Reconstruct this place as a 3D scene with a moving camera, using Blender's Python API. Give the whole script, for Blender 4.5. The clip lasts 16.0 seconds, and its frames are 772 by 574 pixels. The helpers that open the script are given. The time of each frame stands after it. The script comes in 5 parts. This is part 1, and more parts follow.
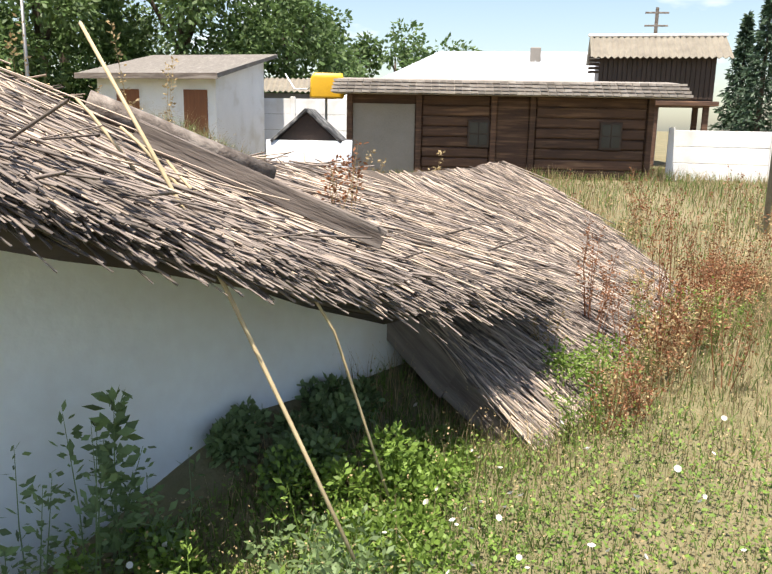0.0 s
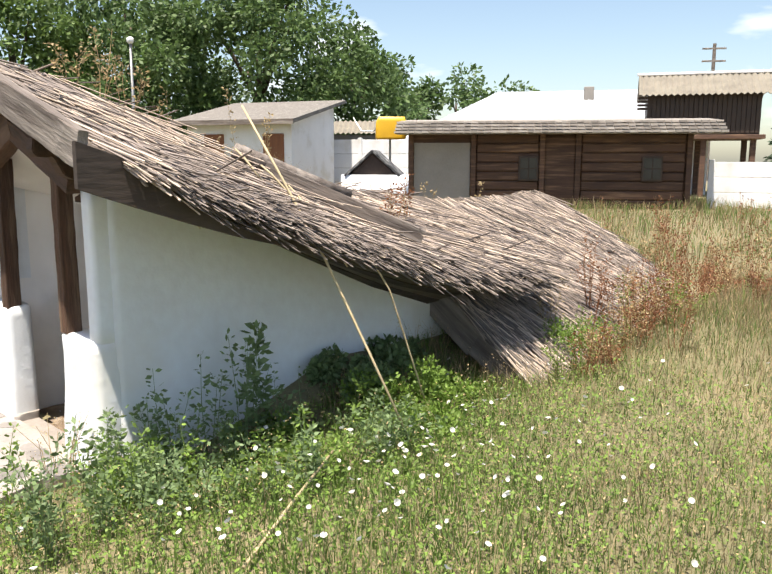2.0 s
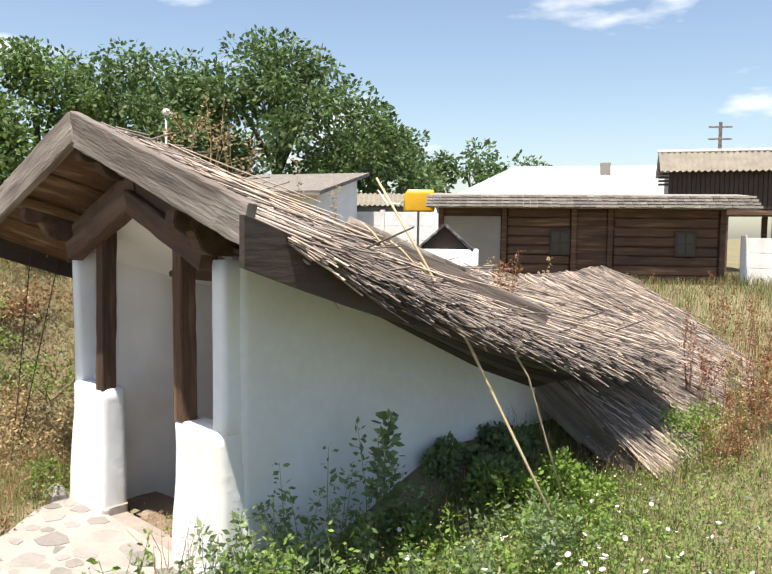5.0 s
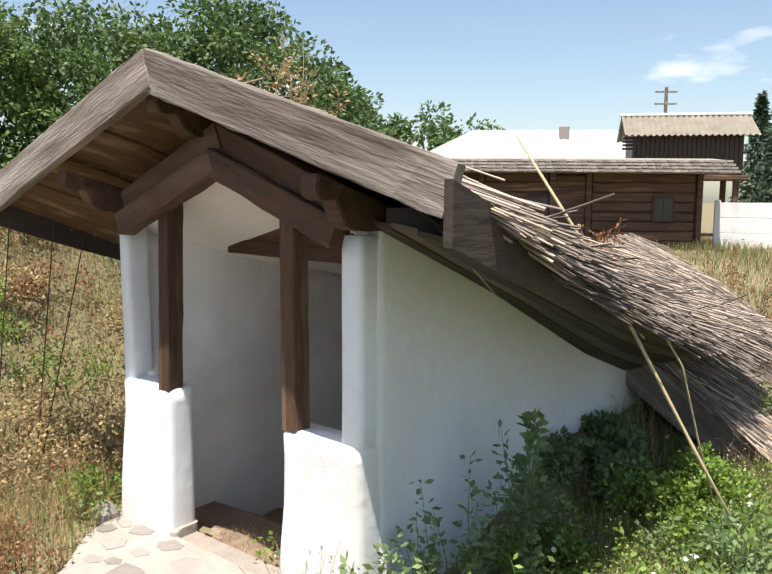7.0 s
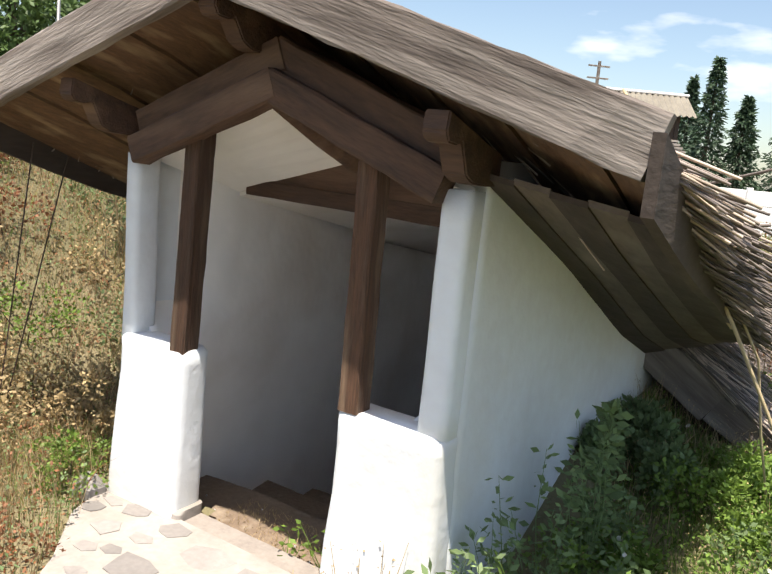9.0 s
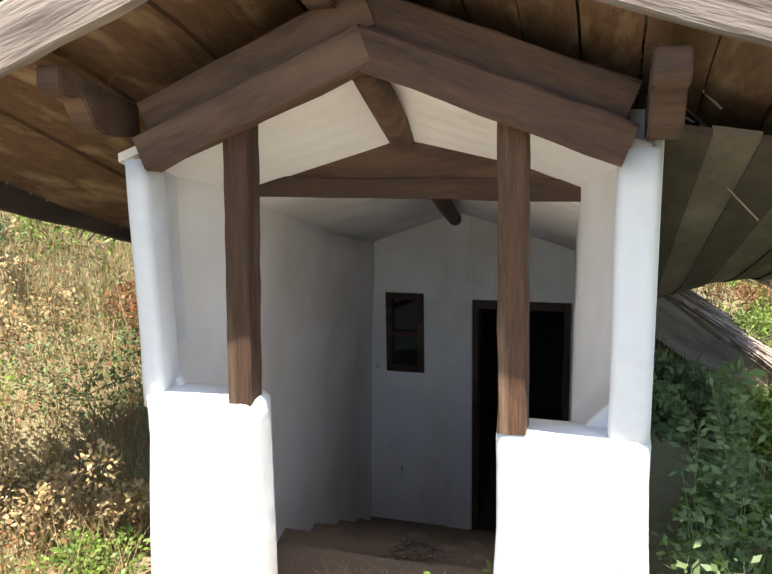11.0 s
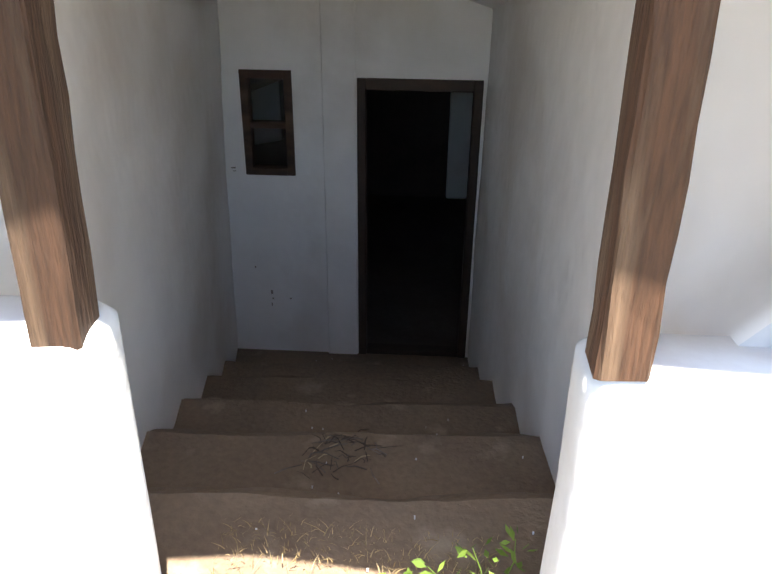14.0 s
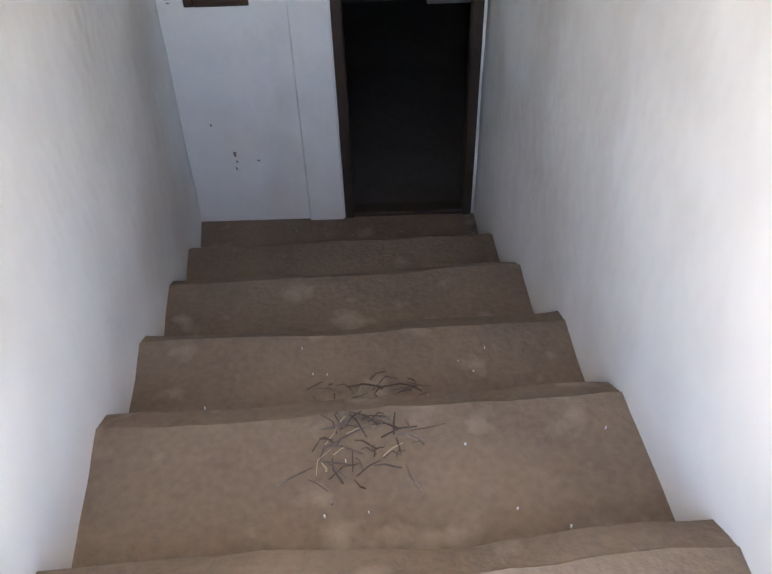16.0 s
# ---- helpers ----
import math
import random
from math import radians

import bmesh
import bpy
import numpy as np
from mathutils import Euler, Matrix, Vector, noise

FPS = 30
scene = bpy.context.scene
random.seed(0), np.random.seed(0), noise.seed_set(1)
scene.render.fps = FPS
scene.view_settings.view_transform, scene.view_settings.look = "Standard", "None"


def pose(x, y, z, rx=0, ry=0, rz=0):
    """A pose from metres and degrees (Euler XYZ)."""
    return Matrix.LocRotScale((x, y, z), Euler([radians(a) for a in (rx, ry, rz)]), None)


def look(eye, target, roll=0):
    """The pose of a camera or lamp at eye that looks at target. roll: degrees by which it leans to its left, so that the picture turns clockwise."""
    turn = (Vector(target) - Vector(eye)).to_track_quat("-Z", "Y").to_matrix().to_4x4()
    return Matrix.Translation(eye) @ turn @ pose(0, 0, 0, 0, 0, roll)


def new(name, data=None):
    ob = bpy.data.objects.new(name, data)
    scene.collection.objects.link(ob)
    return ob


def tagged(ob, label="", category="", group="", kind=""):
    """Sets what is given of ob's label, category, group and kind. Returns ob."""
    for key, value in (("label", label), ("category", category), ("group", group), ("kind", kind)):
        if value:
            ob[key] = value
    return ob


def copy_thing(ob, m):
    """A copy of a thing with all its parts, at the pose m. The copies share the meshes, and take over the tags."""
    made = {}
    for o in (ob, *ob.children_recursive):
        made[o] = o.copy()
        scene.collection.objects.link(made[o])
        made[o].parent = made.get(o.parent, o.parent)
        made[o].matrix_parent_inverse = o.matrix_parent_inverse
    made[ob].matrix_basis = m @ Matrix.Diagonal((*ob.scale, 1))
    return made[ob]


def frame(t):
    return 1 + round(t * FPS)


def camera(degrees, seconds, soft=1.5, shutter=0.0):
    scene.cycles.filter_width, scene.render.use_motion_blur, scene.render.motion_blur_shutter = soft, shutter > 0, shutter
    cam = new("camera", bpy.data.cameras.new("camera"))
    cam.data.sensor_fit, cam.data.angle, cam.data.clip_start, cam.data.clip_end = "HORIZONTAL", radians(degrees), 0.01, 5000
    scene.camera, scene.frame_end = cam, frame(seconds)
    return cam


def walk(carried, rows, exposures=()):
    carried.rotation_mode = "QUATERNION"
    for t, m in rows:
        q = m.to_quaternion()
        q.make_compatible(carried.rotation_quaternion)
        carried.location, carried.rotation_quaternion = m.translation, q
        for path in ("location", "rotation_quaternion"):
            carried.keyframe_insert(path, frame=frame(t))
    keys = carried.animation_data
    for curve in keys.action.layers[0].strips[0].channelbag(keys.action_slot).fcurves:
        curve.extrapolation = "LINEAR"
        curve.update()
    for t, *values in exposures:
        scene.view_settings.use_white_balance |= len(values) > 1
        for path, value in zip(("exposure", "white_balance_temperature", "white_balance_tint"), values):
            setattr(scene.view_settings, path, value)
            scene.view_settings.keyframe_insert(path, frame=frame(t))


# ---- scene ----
cam = camera(54.0, 16.0)
PATH = [
    (0.0, (4.071, -0.563, 1.445), (2.829, 0.948, 1.027), 1.1),
    (0.5, (4.614, -1.079, 1.477), (3.351, 0.418, 1.073), -0.3),
    (1.0, (5.23, -1.685, 1.479), (3.929, -0.207, 1.126), -0.1),
    (1.5, (5.381, -1.797, 1.441), (4.038, -0.353, 1.109), -0.5),
    (2, (5.343, -1.815, 1.44), (3.961, -0.407, 1.115), 0.1),
    (2.5, (5.27, -1.839, 1.442), (3.84, -0.474, 1.137), -0.1),
    (3, (5.184, -1.886, 1.458), (3.692, -0.575, 1.225), -0.7),
    (3.5, (5.098, -1.936, 1.46), (3.592, -0.635, 1.266), -0.8),
    (6, (3.894, -2.197, 1.464), (2.6, -0.679, 1.322), 2.0),
    (6.5, (3.561, -2.209, 1.43), (2.293, -0.673, 1.249), 1.9),
    (7, (3.318, -2.281, 1.467), (2.059, -0.745, 1.237), 0.5),
    (7.5, (3.09, -2.296, 1.429), (1.851, -0.747, 1.174), 2.0),
    (8, (2.846, -2.26, 1.421), (1.652, -0.682, 1.129), 0.4),
    (8.5, (2.693, -2.285, 1.42), (1.547, -0.68, 1.087), 3.9),
    (11, (1.196, -2.299, 1.322), (0.631, -0.413, 0.969), -1.0),
    (11.5, (1.025, -2.27, 1.313), (0.608, -0.397, 0.75), -1.5),
    (12, (0.928, -2.108, 1.254), (0.62, -0.271, 0.527), -0.3),
    (12.5, (0.822, -1.845, 1.239), (0.574, 0.001, 0.509), -2.3),
    (13, (0.742, -1.624, 1.21), (0.509, 0.189, 0.397), -1.5),
    (13.5, (0.643, -1.327, 1.188), (0.465, 0.496, 0.385), -1.4),
    (14, (0.581, -1.073, 1.143), (0.493, 0.698, 0.22), 0.7),
    (14.5, (0.553, -0.765, 1.131), (0.337, 0.93, 0.093), -2.9),
    (15, (0.514, -0.483, 1.056), (0.408, 1.1, -0.162), -5.5),
    (15.5, (0.457, -0.294, 1.033), (0.408, 1.157, -0.342), -5.3),
    (16, (0.396, -0.147, 1.033), (0.395, 1.317, -0.33), -1.8),
]
walk(cam, [(t, look(eye, target, roll)) for t, eye, target, roll in PATH],
     [(0.0, 1.05, 7000, 10), (8.5, 0.9, 6900, 10), (11.0, 1.65, 7000, 10), (12.5, 1.47, 6900, 10), (13.5, 1.72, 7000, 10), (14.3, 2.7, 6900, 11), (15.0, 3.35, 6900, 12), (16.0, 3.8, 6900, 12)])

# ---- light ----
world = bpy.data.worlds.new("sky")
scene.world = world
world.use_nodes = True
SUN_DIR = Vector((0.38, -1.0, 3.4)).normalized()
wn, wl = world.node_tree.nodes, world.node_tree.links
sky = wn.new("ShaderNodeTexSky")
sky.sky_type = "NISHITA"
sky.sun_disc = False
sky.sun_elevation = math.asin(SUN_DIR.z)
sky.sun_rotation = math.atan2(SUN_DIR.x, SUN_DIR.y)
sky.air_density, sky.dust_density, sky.ozone_density = 1.0, 1.2, 1.0
# a few thin fair-weather clouds
wc, wm, wt = wn.new("ShaderNodeTexCoord"), wn.new("ShaderNodeMapping"), wn.new("ShaderNodeTexNoise")
wm.inputs["Scale"].default_value = (1.0, 1.0, 3.2)
wt.inputs["Scale"].default_value, wt.inputs["Detail"].default_value = 5.5, 5.0
wr, wx = wn.new("ShaderNodeMapRange"), wn.new("ShaderNodeMix")
wr.inputs["From Min"].default_value, wr.inputs["From Max"].default_value, wr.inputs["To Max"].default_value = 0.60, 0.78, 0.75
wx.data_type = "RGBA"
wx.inputs[7].default_value = (8.5, 8.4, 8.6, 1)
wl.new(wc.outputs["Generated"], wm.inputs[0])
wl.new(wm.outputs[0], wt.inputs["Vector"])
wl.new(wt.outputs[0], wr.inputs["Value"])
wl.new(wr.outputs[0], wx.inputs[0])
wl.new(sky.outputs[0], wx.inputs[6])
wl.new(wx.outputs[2], wn["Background"].inputs[0])
wn["Background"].inputs[1].default_value = 0.10
sun = new("sun", bpy.data.lights.new("sun", "SUN"))
sun.data.energy, sun.data.angle, sun.data.color = 5.0, radians(0.55), (1.0, 0.95, 0.87)
sun.matrix_world = look(SUN_DIR * 30, (0, 0, 0))


# ---- materials ----
def material(name, base, second=None, rough=0.8, scale=6.0, fine=60.0, bump=0.3, spot=None, spot_scale=2.0, spot_amount=0.5,
             stretch=(1, 1, 1), metal=0.0, vary=0.0, island=0.0, dist=0.01, coords="Object", detail=4.0):
    """A procedural surface: two colours mixed at two scales, stains of a third, relief, and change from piece to piece."""
    m = bpy.data.materials.new(name)
    m.use_nodes = True
    n, l = m.node_tree.nodes, m.node_tree.links
    b = n["Principled BSDF"]
    b.inputs["Roughness"].default_value, b.inputs["Metallic"].default_value = rough, metal
    second = second or tuple(c * 0.7 for c in base)
    tc, mp = n.new("ShaderNodeTexCoord"), n.new("ShaderNodeMapping")
    mp.inputs["Scale"].default_value = stretch
    l.new(tc.outputs[coords], mp.inputs[0])

    def noise_tex(sc, detail=4.0):
        t = n.new("ShaderNodeTexNoise")
        t.inputs["Scale"].default_value, t.inputs["Detail"].default_value = sc, detail
        l.new(mp.outputs[0], t.inputs["Vector"])
        return t.outputs[0]

    def ramp(src, lo, hi):
        r = n.new("ShaderNodeMapRange")
        r.inputs["From Min"].default_value, r.inputs["From Max"].default_value = lo, hi
        l.new(src, r.inputs["Value"])
        return r.outputs[0]

    def mix(fac, a, c):
        x = n.new("ShaderNodeMix")
        x.data_type = "RGBA"
        if isinstance(fac, float):
            x.inputs[0].default_value = fac
        else:
            l.new(fac, x.inputs[0])
        for sock, v in ((x.inputs[6], a), (x.inputs[7], c)):
            if isinstance(v, tuple):
                sock.default_value = (*v, 1)
            else:
                l.new(v, sock)
        return x.outputs[2]

    big, small = noise_tex(scale, detail), noise_tex(fine, detail * 0.75)
    add = n.new("ShaderNodeMath")
    add.operation = "ADD"
    half = n.new("ShaderNodeMath")
    half.operation = "MULTIPLY"
    half.inputs[1].default_value = 0.6
    l.new(small, half.inputs[0])
    l.new(big, add.inputs[0])
    l.new(half.outputs[0], add.inputs[1])
    col = mix(ramp(add.outputs[0], 0.5, 1.1), base, second)
    if spot:
        st = ramp(noise_tex(spot_scale, 6.0), 0.62 - 0.2 * spot_amount, 0.72)
        col = mix(st, col, spot)
    if vary or island:
        if vary:
            src = n.new("ShaderNodeObjectInfo").outputs["Random"]
        else:
            src = n.new("ShaderNodeNewGeometry").outputs["Random Per Island"]
        amount = vary or island
        hs = n.new("ShaderNodeHueSaturation")
        mr = n.new("ShaderNodeMapRange")
        mr.inputs["To Min"].default_value, mr.inputs["To Max"].default_value = 1 - amount, 1 + amount
        l.new(src, mr.inputs["Value"])
        l.new(mr.outputs[0], hs.inputs["Value"])
        l.new(col, hs.inputs["Color"])
        col = hs.outputs[0]
    l.new(col, b.inputs["Base Color"])
    if bump:
        bp = n.new("ShaderNodeBump")
        bp.inputs["Strength"].default_value, bp.inputs["Distance"].default_value = bump, dist
        l.new(add.outputs[0], bp.inputs["Height"])
        l.new(bp.outputs[0], b.inputs["Normal"])
    return m


def foliage(name, base, second, island=0.35, through_light=0.35):
    m = material(name, base, second, rough=0.6, scale=3.0, fine=20.0, bump=0.0, island=island)
    n, l = m.node_tree.nodes, m.node_tree.links
    b = n["Principled BSDF"]
    tr, mx = n.new("ShaderNodeBsdfTranslucent"), n.new("ShaderNodeMixShader")
    src = b.inputs["Base Color"].links[0].from_socket
    l.new(src, tr.inputs["Color"])
    mx.inputs[0].default_value = through_light
    l.new(b.outputs[0], mx.inputs[1])
    l.new(tr.outputs[0], mx.inputs[2])
    l.new(mx.outputs[0], n["Material Output"].inputs["Surface"])
    return m


# limewash with the blue of sky light on the shaded wall mixed into it
M_LIME = material("limewash_sky_tint", (0.77, 0.81, 0.85), (0.68, 0.695, 0.72), 0.9, 1.6, 14, 0.6, (0.66, 0.64, 0.60), 1.1, 0.5, dist=0.012)
# stained inner limewash, its white raised to stand for light deep in the stairwell
M_LIME_IN = material("limewash_inside_brightened", (0.91, 0.895, 0.88), (0.83, 0.815, 0.80), 0.9, 2.4, 5, 0.65, (0.71, 0.665, 0.62), 1.3, 0.7, (1, 1, 1), dist=0.03, detail=3.0)
M_WOODG = material("weathered_wood", (0.25, 0.205, 0.175), (0.085, 0.066, 0.055), 0.85, 2.2, 11, 0.6, (0.34, 0.30, 0.26), 0.9, 0.8, (0.8, 3.5, 3.5), vary=0.15, detail=6.0)
M_WOODX = material("weathered_grey_plank", (0.205, 0.170, 0.150), (0.055, 0.041, 0.035), 0.85, 2.6, 13, 1.0, (0.34, 0.30, 0.27), 1.6, 0.75, (0.6, 6, 6), vary=0.15, detail=8.0)
# brown wood with the shade below the thatch put into its colour
M_EAVE_SHADE = material("eave_wood_shade_darkened", (0.065, 0.047, 0.038), (0.03, 0.022, 0.018), 0.85, 2.2, 11, 0.6, (0.10, 0.08, 0.065), 0.9, 0.5, (3.5, 0.8, 3.5), detail=6.0)
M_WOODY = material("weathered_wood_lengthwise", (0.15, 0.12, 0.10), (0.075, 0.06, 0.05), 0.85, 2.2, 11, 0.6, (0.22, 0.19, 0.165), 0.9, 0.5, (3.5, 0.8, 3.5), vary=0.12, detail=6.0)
M_POST = material("brown_post_wood", (0.105, 0.05, 0.027), (0.024, 0.013, 0.008), 0.8, 5.0, 30, 1.0, (0.15, 0.095, 0.06), 5.0, 0.55, (0.45, 5, 5), vary=0.25, detail=7.0)
M_BEAM = material("brown_beam_wood", (0.10, 0.052, 0.032), (0.036, 0.02, 0.014), 0.8, 4.0, 20, 0.8, (0.15, 0.092, 0.06), 1.6, 0.5, (0.7, 4, 4), vary=0.15, detail=6.0)
M_BOARD = material("roof_underboard_wood", (0.17, 0.092, 0.05), (0.075, 0.042, 0.026), 0.8, 5, 24, 0.4, (0.30, 0.21, 0.13), 1.6, 0.5, (7, 0.4, 7), vary=0.2)
# old thatch, darker than the reeds on it: shade between them is painted in
M_THATCH = material("thatch_bed_gap_shade", (0.13, 0.10, 0.08), (0.06, 0.048, 0.04), 0.95, 5, 60, 0.9, (0.30, 0.24, 0.18), 1.2, 0.5, (1, 6, 1))
M_REED = material("dry_reed", (0.50, 0.405, 0.33), (0.33, 0.265, 0.22), 0.85, 1.1, 9, 0.0, (0.22, 0.185, 0.17), 0.7, 0.6, island=0.5)
M_REEDG = material("weathered_grey_reed", (0.26, 0.215, 0.19), (0.15, 0.125, 0.115), 0.9, 1.5, 9, 0.0, (0.10, 0.085, 0.08), 1.0, 0.6, island=0.5)
M_CANE = material("pale_cane", (0.50, 0.40, 0.25), (0.38, 0.30, 0.18), 0.6, 6, 40, 0.2, (0.4, 0.3, 0.18), 5)
M_EARTH = material("trodden_earth", (0.25, 0.185, 0.13), (0.155, 0.11, 0.08), 0.95, 3.0, 44, 0.8, (0.31, 0.25, 0.19), 6.0, 0.22, dist=0.012)
# clay darkened beyond its own tone, so the room behind the door looks unlit
M_CLAY_SHADE = material("clay_shade_darkened", (0.12, 0.095, 0.08), (0.07, 0.056, 0.048), 0.95, 2.0, 20, 0.5)
M_GROUND = material("meadow_soil", (0.20, 0.165, 0.10), (0.13, 0.125, 0.06), 1.0, 1.2, 25, 1.0, (0.24, 0.20, 0.12), 0.5, 0.6, dist=0.03)
M_STONE = material("pale_limestone", (0.28, 0.256, 0.243), (0.19, 0.174, 0.165), 0.9, 4, 40, 0.5, (0.33, 0.30, 0.27), 3.0, 0.4, vary=0.25)
M_MORTAR = material("pale_mortar", (0.38, 0.345, 0.318), (0.27, 0.243, 0.222), 0.95, 3, 30, 0.9, (0.24, 0.205, 0.175), 1.7, 0.5)
M_CHIP = material("chipped_clay", (0.32, 0.28, 0.25), (0.22, 0.19, 0.17), 0.95, 9, 60, 0.4)
M_DARK = material("dark_stain_and_recess", (0.055, 0.03, 0.02), (0.03, 0.018, 0.012), 0.6, 6, 40, 0.4)
M_DOOR = material("orange_brown_door", (0.24, 0.085, 0.03), (0.16, 0.055, 0.02), 0.55, 4, 30, 0.3, stretch=(5, 5, 0.5))
M_SHEDWOOD = material("dark_brown_boards", (0.115, 0.06, 0.038), (0.055, 0.03, 0.022), 0.85, 4, 25, 0.6, (0.2, 0.115, 0.07), 2.5, 0.5, (0.5, 0.5, 6), vary=0.22)
M_SHINGLE = material("grey_shingle", (0.34, 0.305, 0.275), (0.22, 0.195, 0.175), 0.85, 4, 30, 0.5, (0.4, 0.37, 0.34), 3, 0.4, vary=0.22)
M_TARSH = material("worn_tar_shingle", (0.055, 0.055, 0.06), (0.03, 0.03, 0.032), 0.9, 6, 30, 0.6, (0.34, 0.34, 0.33), 9, 0.6)
M_GREYPL = material("grey_plaster", (0.30, 0.27, 0.245), (0.23, 0.21, 0.19), 0.9, 2.0, 30, 0.4)
M_WHITE = material("white_paint", (0.80, 0.80, 0.82), (0.70, 0.70, 0.72), 0.85, 1.5, 25, 0.4, (0.62, 0.60, 0.57), 1.5, 0.4)
M_METAL = material("zinc_roof", (0.52, 0.55, 0.60), (0.44, 0.47, 0.52), 0.55, 1.2, 14, 0.2, metal=0.2)
M_OLDSH = material("dark_old_shingle", (0.21, 0.19, 0.175), (0.12, 0.11, 0.10), 0.85, 4, 30, 0.6, (0.28, 0.26, 0.24), 3, 0.4, (6, 1, 1))
M_CORR = material("asbestos_sheet", (0.27, 0.245, 0.20), (0.17, 0.15, 0.125), 0.9, 3, 25, 0.5)
M_YELLOW = material("yellow_paint", (0.75, 0.43, 0.02), (0.60, 0.33, 0.02), 0.45, 3, 30, 0.1)
M_GREYMET = material("grey_metal", (0.30, 0.30, 0.30), (0.2, 0.2, 0.2), 0.5, 5, 40, 0.2, metal=0.7)
M_ORANGEPL = material("clay_plinth", (0.38, 0.20, 0.10), (0.28, 0.15, 0.08), 0.95, 2, 25, 0.6)
M_RED = material("red_roof", (0.32, 0.08, 0.05), (0.2, 0.06, 0.04), 0.8, 3, 20, 0.3)
M_BARK = material("tree_bark", (0.12, 0.09, 0.065), (0.06, 0.045, 0.035), 0.95, 4, 30, 1.0, stretch=(1, 1, 0.3))
F_TREE = foliage("walnut_leaves", (0.12, 0.19, 0.06), (0.06, 0.11, 0.034))
F_TREE2 = foliage("acacia_leaves", (0.145, 0.225, 0.06), (0.07, 0.125, 0.032))
F_CONE = foliage("conifer_needles", (0.05, 0.095, 0.05), (0.03, 0.058, 0.03), 0.3, 0.15)
F_GREEN = foliage("green_grass", (0.165, 0.255, 0.06), (0.095, 0.165, 0.035), 0.4, 0.5)
F_DRY = foliage("dry_grass", (0.46, 0.36, 0.21), (0.30, 0.232, 0.13), 0.45, 0.5)
F_WEED = foliage("weed_leaves", (0.20, 0.28, 0.12), (0.115, 0.175, 0.07), 0.35)
F_BUSH = foliage("bright_bush_leaves", (0.20, 0.30, 0.055), (0.11, 0.19, 0.03), 0.35)
F_RUST = foliage("rust_brown_weed", (0.30, 0.125, 0.055), (0.18, 0.075, 0.035), 0.4)
F_STRAW = foliage("straw_weed", (0.48, 0.36, 0.19), (0.30, 0.22, 0.11), 0.35)
F_WHITE = foliage("white_petals", (0.85, 0.84, 0.80), (0.75, 0.73, 0.68), 0.1)
F_YELL = foliage("yellow_petals", (0.75, 0.50, 0.03), (0.6, 0.4, 0.03), 0.1)


def glass(name, tint):
    m = bpy.data.materials.new(name)
    m.use_nodes = True
    b = m.node_tree.nodes["Principled BSDF"]
    b.inputs["Base Color"].default_value = (*tint, 1)
    b.inputs["Roughness"].default_value = 0.08
    b.inputs["Transmission Weight"].default_value = 1.0
    b.inputs["IOR"].default_value = 1.45
    return m


M_PANE = material("dark_window_pane", (0.03, 0.035, 0.04), (0.02, 0.022, 0.025), 0.12, 3, 20, 0.05)
M_GLASS = glass("window_glass", (0.75, 0.8, 0.8))


# ---- mesh helpers ----
def linked(name, bm, mat, parent=None, label="", smooth=False):
    me = bpy.data.meshes.new(name)
    bm.to_mesh(me)
    bm.free()
    if mat:
        me.materials.append(mat)
    if smooth:
        me.polygons.foreach_set("use_smooth", [True] * len(me.polygons))
    ob = new(name, me)
    if parent:
        ob.parent = parent
    if label:
        ob["label"] = label
    return ob


part = linked


def thing(name, label, category, group="", at=(0, 0, 0), rz=0.0):
    ob = new(name)
    ob.empty_display_size = 0.1
    ob.matrix_world = pose(*at, 0, 0, rz)
    return tagged(ob, label, category, group)


def structure(ob, label="", category=""):
    return tagged(ob, label, category, kind="structure")


def box(bm, lo, hi, bev=0.0, m=None, jitter=0.0, rng=random):
    """A bevelled block between two corners."""
    r = bmesh.ops.create_cube(bm, size=1.0)
    vs = r["verts"]
    for v in vs:
        for i in range(3):
            v.co[i] = lo[i] + (v.co[i] + 0.5) * (hi[i] - lo[i]) + (rng.uniform(-jitter, jitter) if jitter else 0)
    if bev:
        es = list({e for v in vs for e in v.link_edges})
        r = bmesh.ops.bevel(bm, geom=es, offset=bev, segments=1, affect="EDGES")
        vs = list({v for f in r["faces"] for v in f.verts} | {v for v in vs if v.is_valid})
    if m is not None:
        bmesh.ops.transform(bm, matrix=m, verts=[v for v in vs if v.is_valid])
    return bm


def block(lo, hi, bev=0.0, m=None, jitter=0.0):
    return box(bmesh.new(), lo, hi, bev, m, jitter)


def prism(pts, axis, lo, hi, bev=0.0):
    """A flat outline (pairs) drawn out along an axis from lo to hi."""
    bm = bmesh.new()
    order = {"x": (1, 2, 0), "y": (0, 2, 1), "z": (0, 1, 2)}[axis]

    def place(p, h):
        c = [0, 0, 0]
        c[order[0]], c[order[1]], c[order[2]] = p[0], p[1], h
        return bm.verts.new(c)
    a = [place(p, lo) for p in pts]
    b = [place(p, hi) for p in pts]
    bm.faces.new(a)
    bm.faces.new(b[::-1])
    k = len(pts)
    for i in range(k):
        bm.faces.new((a[i], a[(i + 1) % k], b[(i + 1) % k], b[i]))
    bmesh.ops.recalc_face_normals(bm, faces=bm.faces)
    if bev:
        bmesh.ops.bevel(bm, geom=list(bm.edges), offset=bev, segments=2, affect="EDGES")
    return bm


